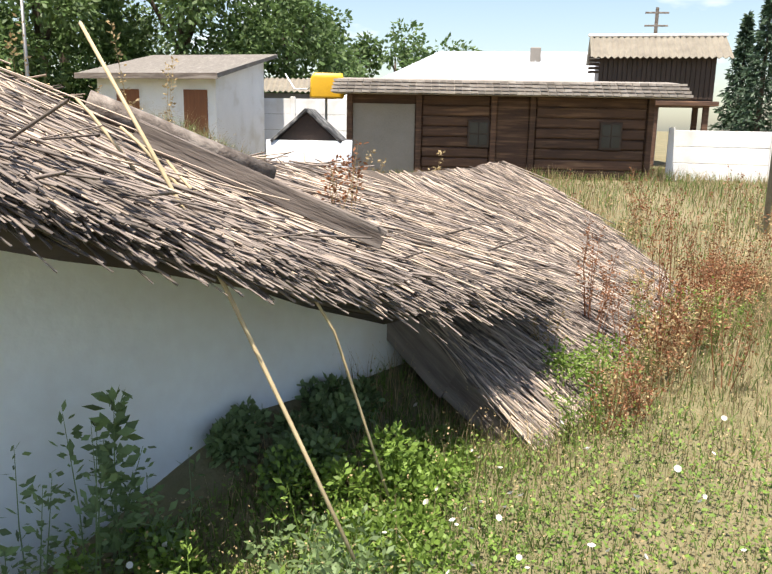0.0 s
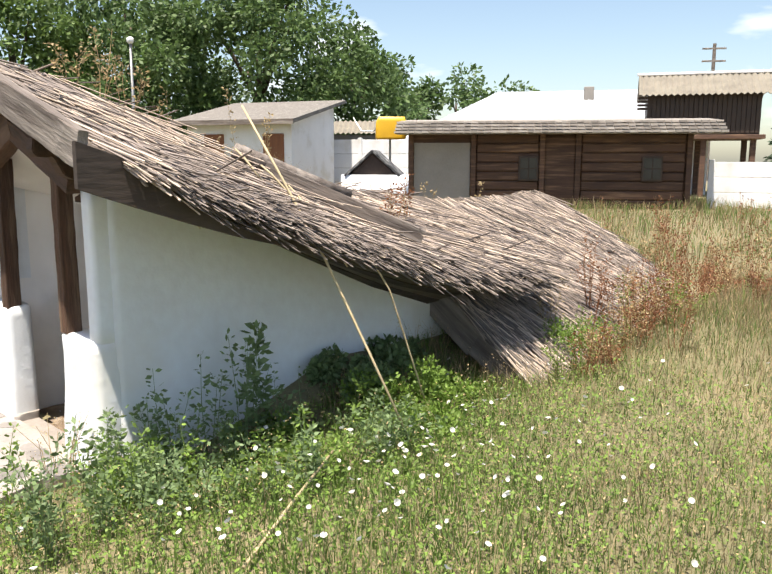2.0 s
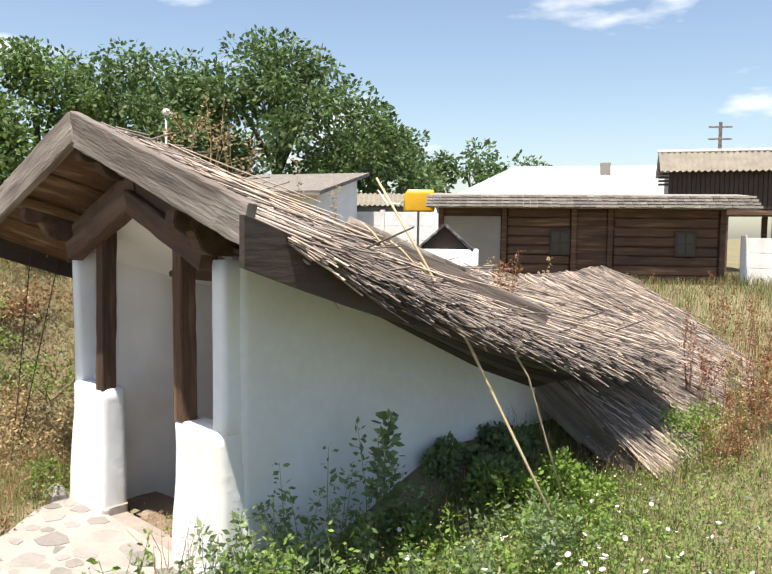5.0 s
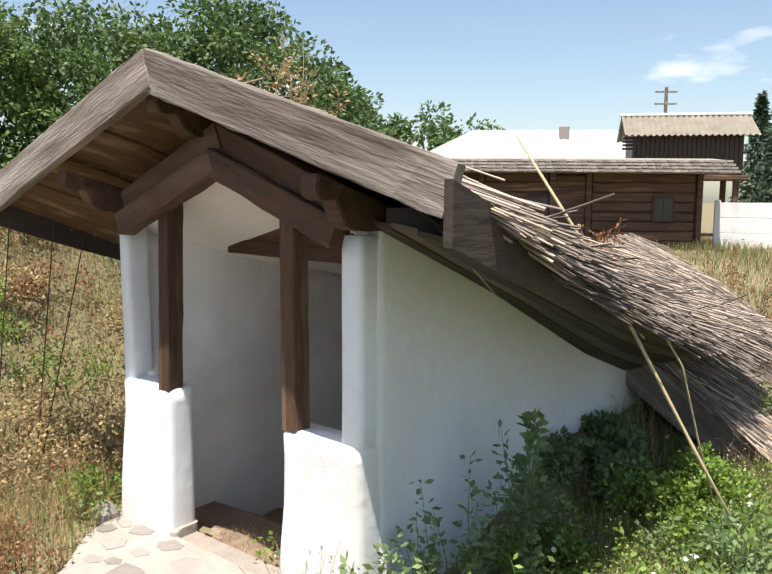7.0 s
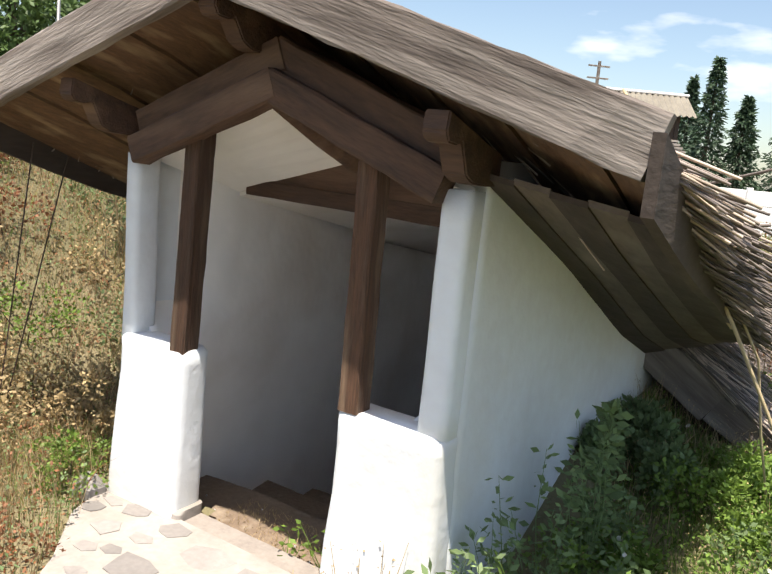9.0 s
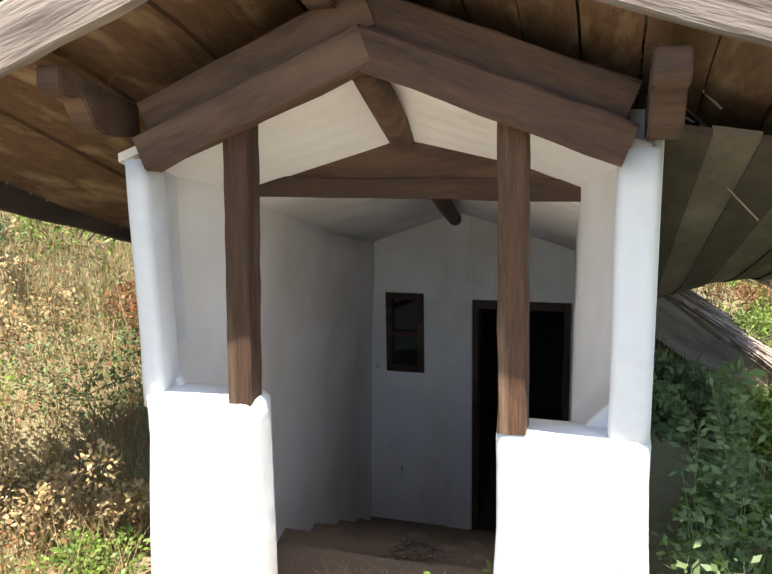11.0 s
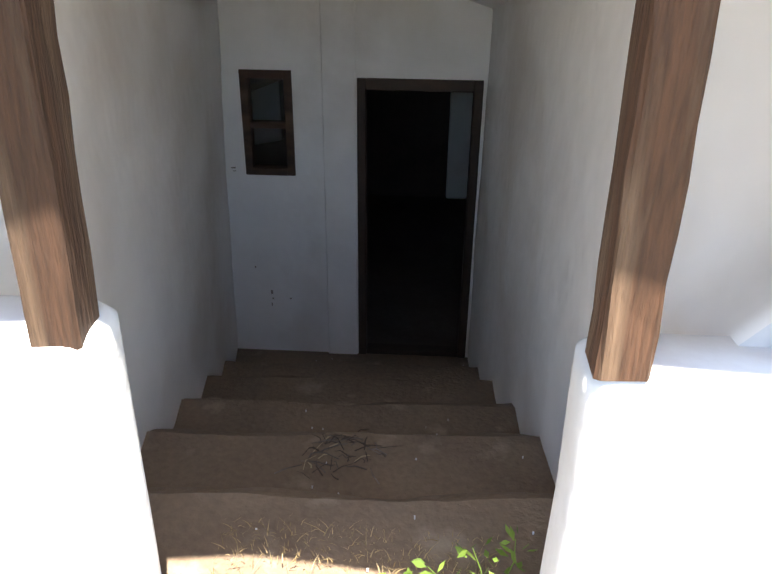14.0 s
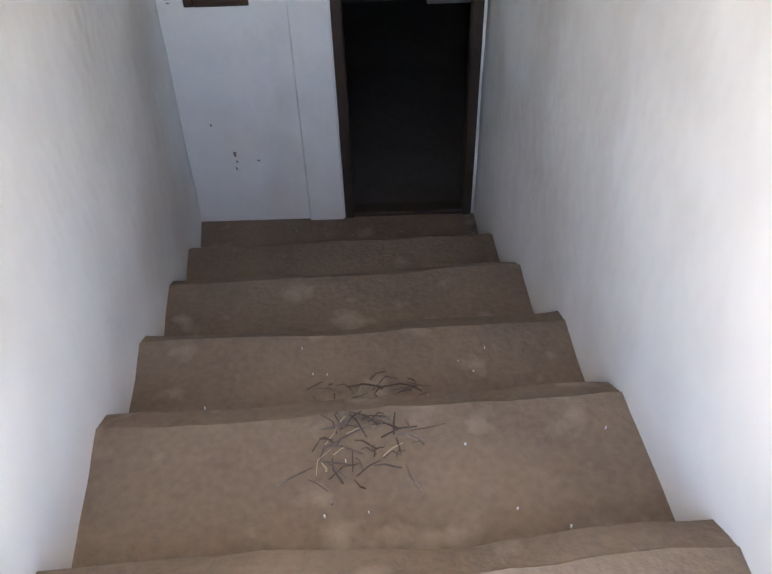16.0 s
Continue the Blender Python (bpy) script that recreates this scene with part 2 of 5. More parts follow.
def beam(name, a, b, w, h, mat, parent=None, label="", bev=0.01, rough=0.0, cuts=6, up=(0, 0, 1), seed=1):
    """A hewn timber from a to b, built along its own x axis: width w across, height h along 'up', with slightly uneven faces."""
    rng = random.Random(seed)
    a, b = Vector(a), Vector(b)
    d = b - a
    L = d.length
    d.normalize()
    side = d.cross(Vector(up)).normalized()
    u = side.cross(d).normalized()
    bm = bmesh.new()
    rings = []
    for i in range(cuts + 1):
        ring = []
        for sx, sy in ((-1, -1), (1, -1), (1, 1), (-1, 1)):
            for tx, ty in ((1, 0.0), (0.0, 1)) if (sx * sy > 0) else ((0.0, 1), (1, 0.0)):
                y = sx * (w / 2 - bev * ty) + rng.uniform(-rough, rough)
                z = sy * (h / 2 - bev * tx) + rng.uniform(-rough, rough)
                ring.append(bm.verts.new((L * i / cuts, y, z)))
        rings.append(ring)
    for r0, r1 in zip(rings, rings[1:]):
        for i in range(8):
            bm.faces.new((r0[i], r0[(i + 1) % 8], r1[(i + 1) % 8], r1[i]))
    bm.faces.new(rings[0][::-1])
    bm.faces.new(rings[-1])
    bmesh.ops.recalc_face_normals(bm, faces=bm.faces)
    ob = linked(name, bm, mat, parent, label)
    m = Matrix((d, side, u)).transposed().to_4x4()
    m.translation = a
    ob.matrix_local = m
    return ob


def tube(pts, radii, sides=6):
    """A tapering round stem through points."""
    bm = bmesh.new()
    rings = []
    pts = [Vector(p) for p in pts]
    for i, p in enumerate(pts):
        d = (pts[min(i + 1, len(pts) - 1)] - pts[max(i - 1, 0)]).normalized()
        s = d.cross(Vector((0.31, 0.17, 0.93))).normalized()
        u = s.cross(d)
        r = radii[i] if isinstance(radii, (list, tuple)) else radii
        rings.append([bm.verts.new(p + (s * math.cos(2 * math.pi * k / sides) + u * math.sin(2 * math.pi * k / sides)) * r) for k in range(sides)])
    for a, b in zip(rings, rings[1:]):
        for k in range(sides):
            bm.faces.new((a[k], a[(k + 1) % sides], b[(k + 1) % sides], b[k]))
    bm.faces.new(rings[0][::-1])
    bm.faces.new(rings[-1])
    return bm


def from_arrays(name, verts, faces, mat, parent=None, smooth=False):
    me = bpy.data.meshes.new(name)
    verts = np.asarray(verts, dtype=np.float32).reshape(-1, 3)
    faces = np.asarray(faces, dtype=np.int32)
    k = faces.shape[1]
    me.vertices.add(len(verts))
    me.vertices.foreach_set("co", verts.ravel())
    me.loops.add(faces.size)
    me.loops.foreach_set("vertex_index", faces.ravel())
    me.polygons.add(len(faces))
    me.polygons.foreach_set("loop_start", np.arange(0, faces.size, k, dtype=np.int32))
    me.polygons.foreach_set("loop_total", np.full(len(faces), k, dtype=np.int32))
    me.update(calc_edges=True)
    me.validate()
    if mat:
        me.materials.append(mat)
    if smooth:
        me.polygons.foreach_set("use_smooth", np.ones(len(faces), dtype=bool))
    ob = new(name, me)
    if parent:
        ob.parent = parent
    return ob


def smooth_step(v, a, b):
    q = np.clip((np.asarray(v, dtype=float) - a) / (b - a), 0, 1)
    return q * q * (3 - 2 * q)


def ground_z(x, y):
    """Height of the meadow: level by the porch, a little higher beside the roof, banks along both side walls."""
    x, y = np.asarray(x, dtype=float), np.asarray(y, dtype=float)
    z = -0.33 + 0.20 * smooth_step(x, 1.2, 3.0) * smooth_step(y, -2.5, 0.5) + 0.62 * smooth_step(y - 0.3 * x, 6, 17)
    z = z + 0.38 * np.exp(-((x - 1.25) / 0.42) ** 2) * smooth_step(y, 0.3, 1.9) * (1 - smooth_step(y, 3.0, 3.8))
    z = z + 0.35 * np.exp(-((x + 0.75) / 0.5) ** 2) * smooth_step(y, 0.6, 2.2) * (1 - smooth_step(y, 8.0, 9.5))
    z = z + 0.30 * np.exp(-((x - 3.0) / 0.8) ** 2) * smooth_step(y, 3.0, 4.4) * (1 - smooth_step(y, 7.0, 9.0))
    z = z + 1.6 * smooth_step(-x, 0.9, 3.5) * smooth_step(y, -3.6, -1.2) * (1 - smooth_step(y, 4.5, 8.0)) * (1 - smooth_step(-x, 9.0, 16.0))
    z = z - 0.06 * smooth_step(x, -0.6, -0.25) * (1 - smooth_step(x, 1.1, 1.5)) * smooth_step(-y, -0.35, 0.0) * (1 - smooth_step(-y, 4.0, 4.4))
    z = z + 0.02 * np.sin(x * 2.3 + 1.0) * np.cos(y * 1.9) + 0.012 * np.sin(x * 5.1) * np.sin(y * 4.3 + 0.7)
    return z


RX = 0.37
RIDGE = [(-0.34, 2.07), (0.05, 1.99), (0.42, 1.85), (0.95, 1.65), (1.5, 1.40), (2.2, 1.20), (3.7, 1.06)]
EAVE = [(-0.34, 1.50), (0.1, 1.34), (0.5, 1.18), (1.0, 1.02), (1.6, 0.85), (2.2, 0.70), (3.7, 0.50)]


def along(table, y):
    return float(np.interp(y, [p[0] for p in table], [p[1] for p in table]))


def porch_top(x, y):
    """Upper side of the porch roof's boards."""
    q = min(1.15, abs(x - RX) / 1.61)
    return along(RIDGE, y) * (1 - q) + along(EAVE, y) * q

# ---- ground ----
def build_ground():
    def axis(edges):
        out = []
        for a, b, step in edges:
            out += list(np.arange(a, b, step))
        return np.array(out + [edges[-1][1]])
    xs = axis([(-900, -60, 60.0), (-60, -14, 4.0), (-14, -4, 0.6), (-4, 5, 0.11), (5, 14, 0.6), (14, 60, 4.0), (60, 900, 60.0)])
    ys = axis([(-900, -60, 60.0), (-60, -8, 4.0), (-8, -3, 0.5), (-3, 8, 0.11), (8, 34, 0.7), (34, 80, 4.0), (80, 900, 60.0)])
    X, Y = np.meshgrid(xs, ys, indexing="ij")
    Z = ground_z(X, Y)
    # the stairwell and the sunken room are dug out below the sheet
    nx, ny = X.shape
    verts = np.stack([X, Y, Z], -1).reshape(-1, 3)
    i, j = np.meshgrid(np.arange(nx - 1), np.arange(ny - 1), indexing="ij")
    cx, cy = (X[:-1, :-1] + X[1:, 1:]) / 2, (Y[:-1, :-1] + Y[1:, 1:]) / 2
    dug = ((cx > -0.42 - 0.13 * cy) & (cx < 1.22) & (cy > 0.24) & (cy < 3.7)) | ((cx > -0.95) & (cx < 1.5) & (cy > 3.6) & (cy < 6.9)) | ((cx > 0.06) & (cx < 0.84) & (cy > 0.0) & (cy < 0.4))
    a = (i * ny + j)
    f = np.stack([a, a + ny, a + ny + 1, a + 1], -1)[~dug]
    return structure(from_arrays("ground", verts, f.reshape(-1, 4), M_GROUND, smooth=True), "dry meadow soil between tufts of grass", "ground")


ground = build_ground()

# ---- porch: walls, piers and stairwell ----
def loft(rings, closed=True):
    """Faces between rings of equal length, with end caps."""
    bm = bmesh.new()
    vs = [[bm.verts.new(p) for p in r] for r in rings]
    k = len(vs[0])
    for a, b in zip(vs, vs[1:]):
        for i in range(k if closed else k - 1):
            bm.faces.new((a[i], a[(i + 1) % k], b[(i + 1) % k], b[i]))
    if closed:
        bm.faces.new(vs[0][::-1])
        bm.faces.new(vs[-1])
    bmesh.ops.recalc_face_normals(bm, faces=bm.faces)
    return bm


def rounded_rect(x0, x1, y0, y1, r, z, wob=0.0, seed=0, n=4):
    out = []
    for cx, cy, a0 in ((x1 - r, y1 - r, 0), (x0 + r, y1 - r, 90), (x0 + r, y0 + r, 180), (x1 - r, y0 + r, 270)):
        for k in range(n + 1):
            a = radians(a0 + 90 * k / n)
            p = Vector((cx + r * math.cos(a), cy + r * math.sin(a), z))
            if wob:
                q = noise.noise_vector(p * 2.3 + Vector((seed, 0, 0)))
                p += Vector((q.x, q.y, 0)) * wob
            out.append(p)
    return out


# right side wall: straight run behind the pier, its top follows the falling roof
def side_wall(name, inner0, inner1, outer, s, low, seed):
    """A clay wall whose inner face runs from inner0 to inner1; above the low front wall it is hollowed out near the pier."""
    rings = []
    n = 26
    for i in range(n + 1):
        t = (i / n) ** 1.3
        y = 0.09 + (3.62 - 0.09) * t
        xi = inner0 + (inner1 - inner0) * t
        xo = outer + (0 if s > 0 else (inner1 - inner0) * t)
        ring = []
        for z01 in np.linspace(0, 1, 24):
            z = low + (min(1.43 if s > 0 else 1.30, porch_top(xo, y) - 0.045) - low) * z01
            q = noise.noise(Vector((seed, y * 1.7, z * 1.7))) * 0.010
            ring.append((xo + s * (abs(q) * 0.5 + 0.06 * max(0, 0.2 - z) * (s > 0)), y, z))
        for z01 in np.linspace(1, 0, 24):
            z = low + (min(1.43 if s > 0 else 1.30, porch_top(xo, y) - 0.045) - low) * z01
            lean = 0.030 * (z + 1.8) * t * (s < 0)
            q = noise.noise(Vector((seed + 9, y * 2.0, z * 1.6))) * 0.014 + noise.noise(Vector((seed + 5, y * 6.0, z * 4.0))) * 0.004
            hollow = 0.14 * (1 - float(smooth_step(y, 0.18, 0.60))) * float(smooth_step(z, 0.42, 0.55))
            ring.append((xi + q + lean + s * hollow, y, z))
        rings.append(ring)
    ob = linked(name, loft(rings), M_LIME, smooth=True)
    # inner faces take the limewash copy with brightness added to its colour
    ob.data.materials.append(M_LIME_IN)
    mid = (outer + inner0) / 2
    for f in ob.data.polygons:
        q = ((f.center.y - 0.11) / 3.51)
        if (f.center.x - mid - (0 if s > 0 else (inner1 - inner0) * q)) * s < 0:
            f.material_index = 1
    return structure(ob, "limewashed clay side wall of the entrance", "wall")


wall_east = side_wall("wall_east", 1.10, 0.94, 1.335, 1, -1.95, 3.0)
wall_west = side_wall("wall_west", -0.285, -0.735, -0.475, -1, -1.95, 7.0)


def pier(name, x0, x1, inner, low_top, pil0, pil1, top, seed):
    """A front pier: a wide low wall with a slim pillar standing on its outer end."""
    rings = []
    for z in (-0.42, -0.30, -0.1, 0.1, 0.3, low_top - 0.07, low_top - 0.02):
        b = 0.045 * max(0.0, (0.3 - z))
        rings.append(rounded_rect(x0 - b * (inner > 0), x1 + b * (inner < 0), -0.032 - b, 0.135, 0.045, z, 0.014, seed))
    rings.append(rounded_rect(x0 + 0.02, x1 - 0.02, -0.014, 0.122, 0.04, low_top, 0.014, seed))
    bm = loft(rings)
    rings = []
    for z in np.linspace(low_top - 0.06, top, 9):
        rings.append(rounded_rect(pil0, pil1, -0.01, 0.135, 0.03, z, 0.006, seed + 3))
    b2 = loft(rings)
    me = bpy.data.meshes.new("tmp")
    b2.to_mesh(me)
    b2.free()
    bm.from_mesh(me)
    bpy.data.meshes.remove(me)
    ob = structure(linked(name, bm, M_LIME, smooth=True), "thick white limewashed porch pier with rounded edges", "pier")
    return ob


pier_west = pier("wall_pier_1", -0.415, 0.03, 1, 0.475, -0.435, -0.345, 1.31, 1)
pier_east = pier("wall_pier_2", 0.862, 1.335, -1, 0.445, 1.205, 1.328, 1.32, 5)

# chipped render at the foot of the piers
for nm, x0, x1, sd in (("plinth_1", -0.455, 0.065, 4), ("plinth_2", 0.85, 1.36, 9)):
    structure(linked(nm, loft([rounded_rect(x0 + 0.015, x1 - 0.012, -0.052 + q, 0.12, 0.03, z, 0.02, sd) for z, q in ((-0.45, 0.0), (-0.33, 0.0), (-0.29, 0.008), (-0.275, 0.03))]), M_MORTAR, smooth=False),
              "rough chipped mortar at the foot of the pier", "plinth")

# back wall with window and door openings
BACK = 3.545
WX0, WX1, WZ0, WZ1 = -0.558, -0.238, -0.478, 0.186
DX0, DX1, DZ0, DZ1 = 0.161, 0.924, -1.81, 0.152
TOPB = 0.93


def back_wall():
    bm = bmesh.new()
    for lo, hi in (((-0.86, BACK, -1.95), (WX0, BACK + 0.08, 0.78)), ((WX0, BACK, -1.95), (WX1, BACK + 0.08, WZ0)),
                   ((WX0, BACK, WZ1), (WX1, BACK + 0.08, TOPB)), ((WX1, BACK, -1.95), (DX0, BACK + 0.08, TOPB)),
                   ((DX0, BACK, DZ1), (DX1, BACK + 0.08, TOPB)), ((DX1, BACK, -1.95), (1.3, BACK + 0.08, 0.72))):
        box(bm, lo, hi)
    box(bm, (-0.055, BACK - 0.018, -1.84), (DX0 - 0.006, BACK + 0.01, 0.86), 0.008)
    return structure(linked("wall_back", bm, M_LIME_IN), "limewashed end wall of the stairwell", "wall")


back_wall()
# plaster vault over the stairs: higher in front of the tie beam, lower behind it
def vault(name, y0, y1, pts0, pts1, thick):
    rings = []
    for t in np.linspace(0, 1, 8):
        y = y0 + (y1 - y0) * t
        low = [(a[0] + (b[0] - a[0]) * t, y, a[1] + (b[1] - a[1]) * t) for a, b in zip(pts0, pts1)]
        low = [(p[0], p[1], min(p[2], porch_top(p[0], y) - 0.07 - thick)) for p in low]
        rings.append(low + [(p[0], p[1], p[2] + thick) for p in low[::-1]])
    return structure(linked(name, loft(rings), M_LIME_IN), "sloping white plaster ceiling", "ceiling")


vault("ceiling_front", 0.06, 0.63, [(-0.5, 1.30), (-0.1, 1.44), (0.43, 1.68), (0.9, 1.46), (1.3, 1.30)],
      [(-0.5, 1.10), (-0.1, 1.215), (0.40, 1.358), (0.9, 1.24), (1.3, 1.08)], 0.03)
vault("ceiling_stairs", 0.64, BACK + 0.02, [(-0.60, 1.06), (-0.25, 1.15), (0.40, 1.32), (0.95, 1.15), (1.3, 1.04)],
      [(-0.95, 0.50), (-0.67, 0.59), (0.06, 0.84), (0.91, 0.565), (1.30, 0.44)], 0.02)

# sill at the foot of the piers
structure(linked("threshold_sill", loft([rounded_rect(0.0, 0.92, -0.06 - 0.02 * (z > -0.26), 0.11, 0.02, z, 0.008, 2) for z in (-0.46, -0.38, -0.335, -0.325)]), M_CHIP), "worn pale concrete sill between the piers", "sill")
# stairs of trodden earth
STEPS = [(0.655, -0.385), (1.245, -0.64), (1.81, -0.905), (2.457, -1.21), (3.06, -1.515)]


def stairs():
    prev = 0.05
    levels = [(prev, STEPS[0][0], STEPS[0][1])] + [(STEPS[i][0], STEPS[i + 1][0], STEPS[i + 1][1]) for i in range(4)]
    base = structure(new("stairs"), "worn trodden-earth stairs going down to a door", "stairs")
    for k, (y0, y1, z) in enumerate(levels):
        bm = bmesh.new()
        # level tread, then a worn nose that falls away before the riser
        n, cols = 44, [0.0, 0.12, 0.25, 0.4, 0.55, 0.7]
        nose = [(0.100, 0.0), (0.092, 0.010), (0.06, 0.030), (0.025, 0.052), (0.004, 0.066), (-0.004, 0.09), (-0.006, 0.36)]
        depth = y1 - y0
        ys_ = ([(0.0, 0.25)] if k == 0 else []) + [(q * (depth - 0.12), 0.0) for q in cols] + [(depth - q, d) for q, d in nose]
        grid = []
        for y, d in ys_:
            row = []
            for i in range(n + 1):
                x = -0.80 + i / n * 2.02
                wear = 0.018 * noise.noise(Vector((x * 2.2, k * 3.1, 0.5))) + 0.006 * noise.noise(Vector((x * 9, k * 3.1, 1.5)))
                at = smooth_step(y, depth * 0.5, depth - 0.1)
                zz = z - d * (1 + 0.5 * noise.noise(Vector((x * 3, k * 1.7, 4)))) + 0.012 * noise.noise(Vector((x * 3, y * 3, k))) + 0.004 * noise.noise(Vector((x * 14, y * 14, k)))
                row.append(bm.verts.new((x, y0 + y + (wear + 0.045 * (x - 0.35)) * float(at) + (0.045 * (x - 0.35) if k and not at else 0), zz)))
            grid.append(row)
        for a, b in zip(grid, grid[1:]):
            for i in range(n):
                bm.faces.new((a[i], a[i + 1], b[i + 1], b[i]))
        bmesh.ops.recalc_face_normals(bm, faces=bm.faces)
        part("step", bm, M_EARTH, base, smooth=False)
    bm = block((-0.82, 2.99, -1.90), (1.15, BACK + 0.02, -1.81))
    part("landing", bm, M_EARTH, base)
    return base


stairs()

# sunken room behind the door, its darkness painted into the clay colour
def room():
    x0, x1, y0, y1, z0 = -0.88, 1.42, BACK + 0.08, 6.8, -1.815
    out = [(x0 - 0.12, z0 - 0.1), (x1 + 0.12, z0 - 0.1), (x1 + 0.12, -0.16), (0.30, 0.37), (x0 - 0.12, -0.16)]
    structure(linked("wall_room_end", prism(out, "y", y1, y1 + 0.12), M_CLAY_SHADE), "bare clay end wall of the sunken room, colour darkened as shade", "wall")
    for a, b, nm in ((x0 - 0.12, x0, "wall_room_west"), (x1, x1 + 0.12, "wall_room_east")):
        structure(linked(nm, block((a, y0 - 0.08, z0 - 0.1), (b, y1, -0.16)), M_CLAY_SHADE), "bare clay wall of the sunken room, colour darkened as shade", "wall")
    structure(linked("floor_room", block((x0, y0 - 0.02, z0 - 0.15), (x1, y1, z0 - 0.004)), M_CLAY_SHADE), "bare earth floor, colour darkened as the room's shade", "floor")
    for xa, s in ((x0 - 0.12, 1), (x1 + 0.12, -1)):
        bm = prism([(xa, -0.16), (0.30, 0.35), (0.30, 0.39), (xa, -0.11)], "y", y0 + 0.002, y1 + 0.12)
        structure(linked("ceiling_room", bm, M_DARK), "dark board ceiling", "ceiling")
    structure(linked("wall_front_room", prism([(x0, z0 - 0.1), (-0.86, z0 - 0.1), (-0.86, 0.3), (x0, 0.25)], "y", BACK, y0), M_CLAY_SHADE), "clay wall beside the stairwell, colour darkened as shade", "wall")
    structure(linked("wall_front_room_2", prism([(1.3, z0 - 0.1), (x1, z0 - 0.1), (x1, 0.2), (1.3, 0.3)], "y", BACK, y0), M_CLAY_SHADE), "clay wall beside the stairwell, colour darkened as shade", "wall")
    # added panel: its white against the dark clay stands for a faintly lit patch
    structure(linked("wall_room_partition", block((0.82, 6.3, -1.65), (1.42, 6.42, -0.10), 0.01), M_LIME_IN), "white panel added for the lit patch inside the dark room", "wall")


room()


def window_unit(name, x0, x1, z0, z1, y, bar=0.03, depth=0.08):
    w = structure(new(name), "small dark wooden window with two panes", "window")
    fr = bmesh.new()
    box(fr, (x0, y - 0.012, z0), (x0 + 0.05, y + depth, z1), 0.004)
    box(fr, (x1 - 0.05, y - 0.012, z0), (x1, y + depth, z1), 0.004)
    box(fr, (x0 + 0.05, y - 0.014, z1 - 0.05), (x1 - 0.05, y + depth, z1), 0.004)
    box(fr, (x0 + 0.05, y - 0.014, z0), (x1 - 0.05, y + depth, z0 + 0.05), 0.004)
    part("window_frame", fr, M_BEAM, w)
    zm = (z0 + z1) / 2 - 0.01
    part("glazing_bar", block((x0 + 0.05, y, zm - 0.02), (x1 - 0.05, y + depth - 0.02, zm + 0.02), 0.004), M_BEAM, w)
    for a, b in ((z0 + 0.05, zm - 0.02), (zm + 0.02, z1 - 0.05)):
        p = part("pane", block((x0 + 0.05, y + 0.03, a), (x1 - 0.05, y + 0.034, b)), M_GLASS, w)
    return w


window_unit("window_1", WX0, WX1, WZ0, WZ1, BACK)
for x, z, w, h in ((-0.45, -1.35, 0.014, 0.03), (-0.442, -1.39, 0.008, 0.012), (-0.32, -1.385, 0.014, 0.010), (-0.55, -1.15, 0.008, 0.012), (-0.45, -1.44, 0.006, 0.02), (-0.655, -0.44, 0.03, 0.006), (-0.645, -0.46, 0.02, 0.005)):
    tagged(linked("plaster_chip", block((x, BACK - 0.004, z), (x + w, BACK + 0.002, z + h), 0.001, None, 0.002), M_CHIP), "small dark chip in the white end wall", "chip", "chips in the plaster")
door = structure(new("door_1"), "open dark doorway with a stained wooden frame", "door")
part("jamb", block((DX0, BACK - 0.015, DZ0), (DX0 + 0.055, BACK + 0.10, DZ1), 0.005), M_DARK, door)
part("jamb", block((DX1 - 0.055, BACK - 0.015, DZ0), (DX1, BACK + 0.10, DZ1), 0.005), M_DARK, door)
part("lintel", block((DX0 + 0.055, BACK - 0.018, DZ1 - 0.07), (DX1 - 0.055, BACK + 0.10, DZ1), 0.005), M_DARK, door)
part("threshold", block((DX0 + 0.055, BACK, DZ0 - 0.02), (DX1 - 0.055, BACK + 0.10, DZ0 + 0.03), 0.005), M_DARK, door)

# ---- porch timber ----
def porch_post(x, top, seed, label):
    p = beam("porch_post", (x, 0.02, 0.44), (top, 0.02, 1.46), 0.088, 0.095, M_POST, None, "", 0.006, 0.0025, 12, (0, 1, 0), seed)
    return tagged(p, label, "post", "porch posts")


porch_post(-0.026, 0.012, 3, "brown wooden post standing on the low white wall")
porch_post(0.917, 0.908, 8, "cracked brown wooden post standing on the low white wall")
RIDGE0 = 2.02


roof = thing("porch_roof", "low gabled porch roof with weathered boards and reed thatch", "roof", at=(0, 0, 0))
for s, xe, ze in ((1, 1.98, 1.49), (-1, -1.24, 1.44)):
    beam("bargeboard", (RX - s * 0.02, -0.33 + 0.006 * s, RIDGE0), (xe, -0.33 + 0.006 * s, ze), 0.05, 0.18, M_WOODX, roof, "grey weathered bargeboard", 0.006, 0.004, 16, (0, 0, 1), 11 + s)
# boarding under the thatch: planks laid across the rafters from gable to back
for s in (1, -1):
    n = 9
    for k in range(n):
        x0, x1 = RX + s * (0.02 + 1.58 * k / n), RX + s * (0.02 + 1.58 * (k + 0.96) / n)
        rings = []
        for y in np.linspace(-0.31, 3.7, 14):
            dz = -0.05 - 0.012 * (k % 2)
            a, b = (x0, y, porch_top(x0, y) + dz), (x1, y, porch_top(x1, y) + dz)
            rings.append([a, b, (b[0], b[1], b[2] + 0.025), (a[0], a[1], a[2] + 0.025)])
        part("roof_plank", loft(rings), M_BOARD, roof, "brown board seen from below")
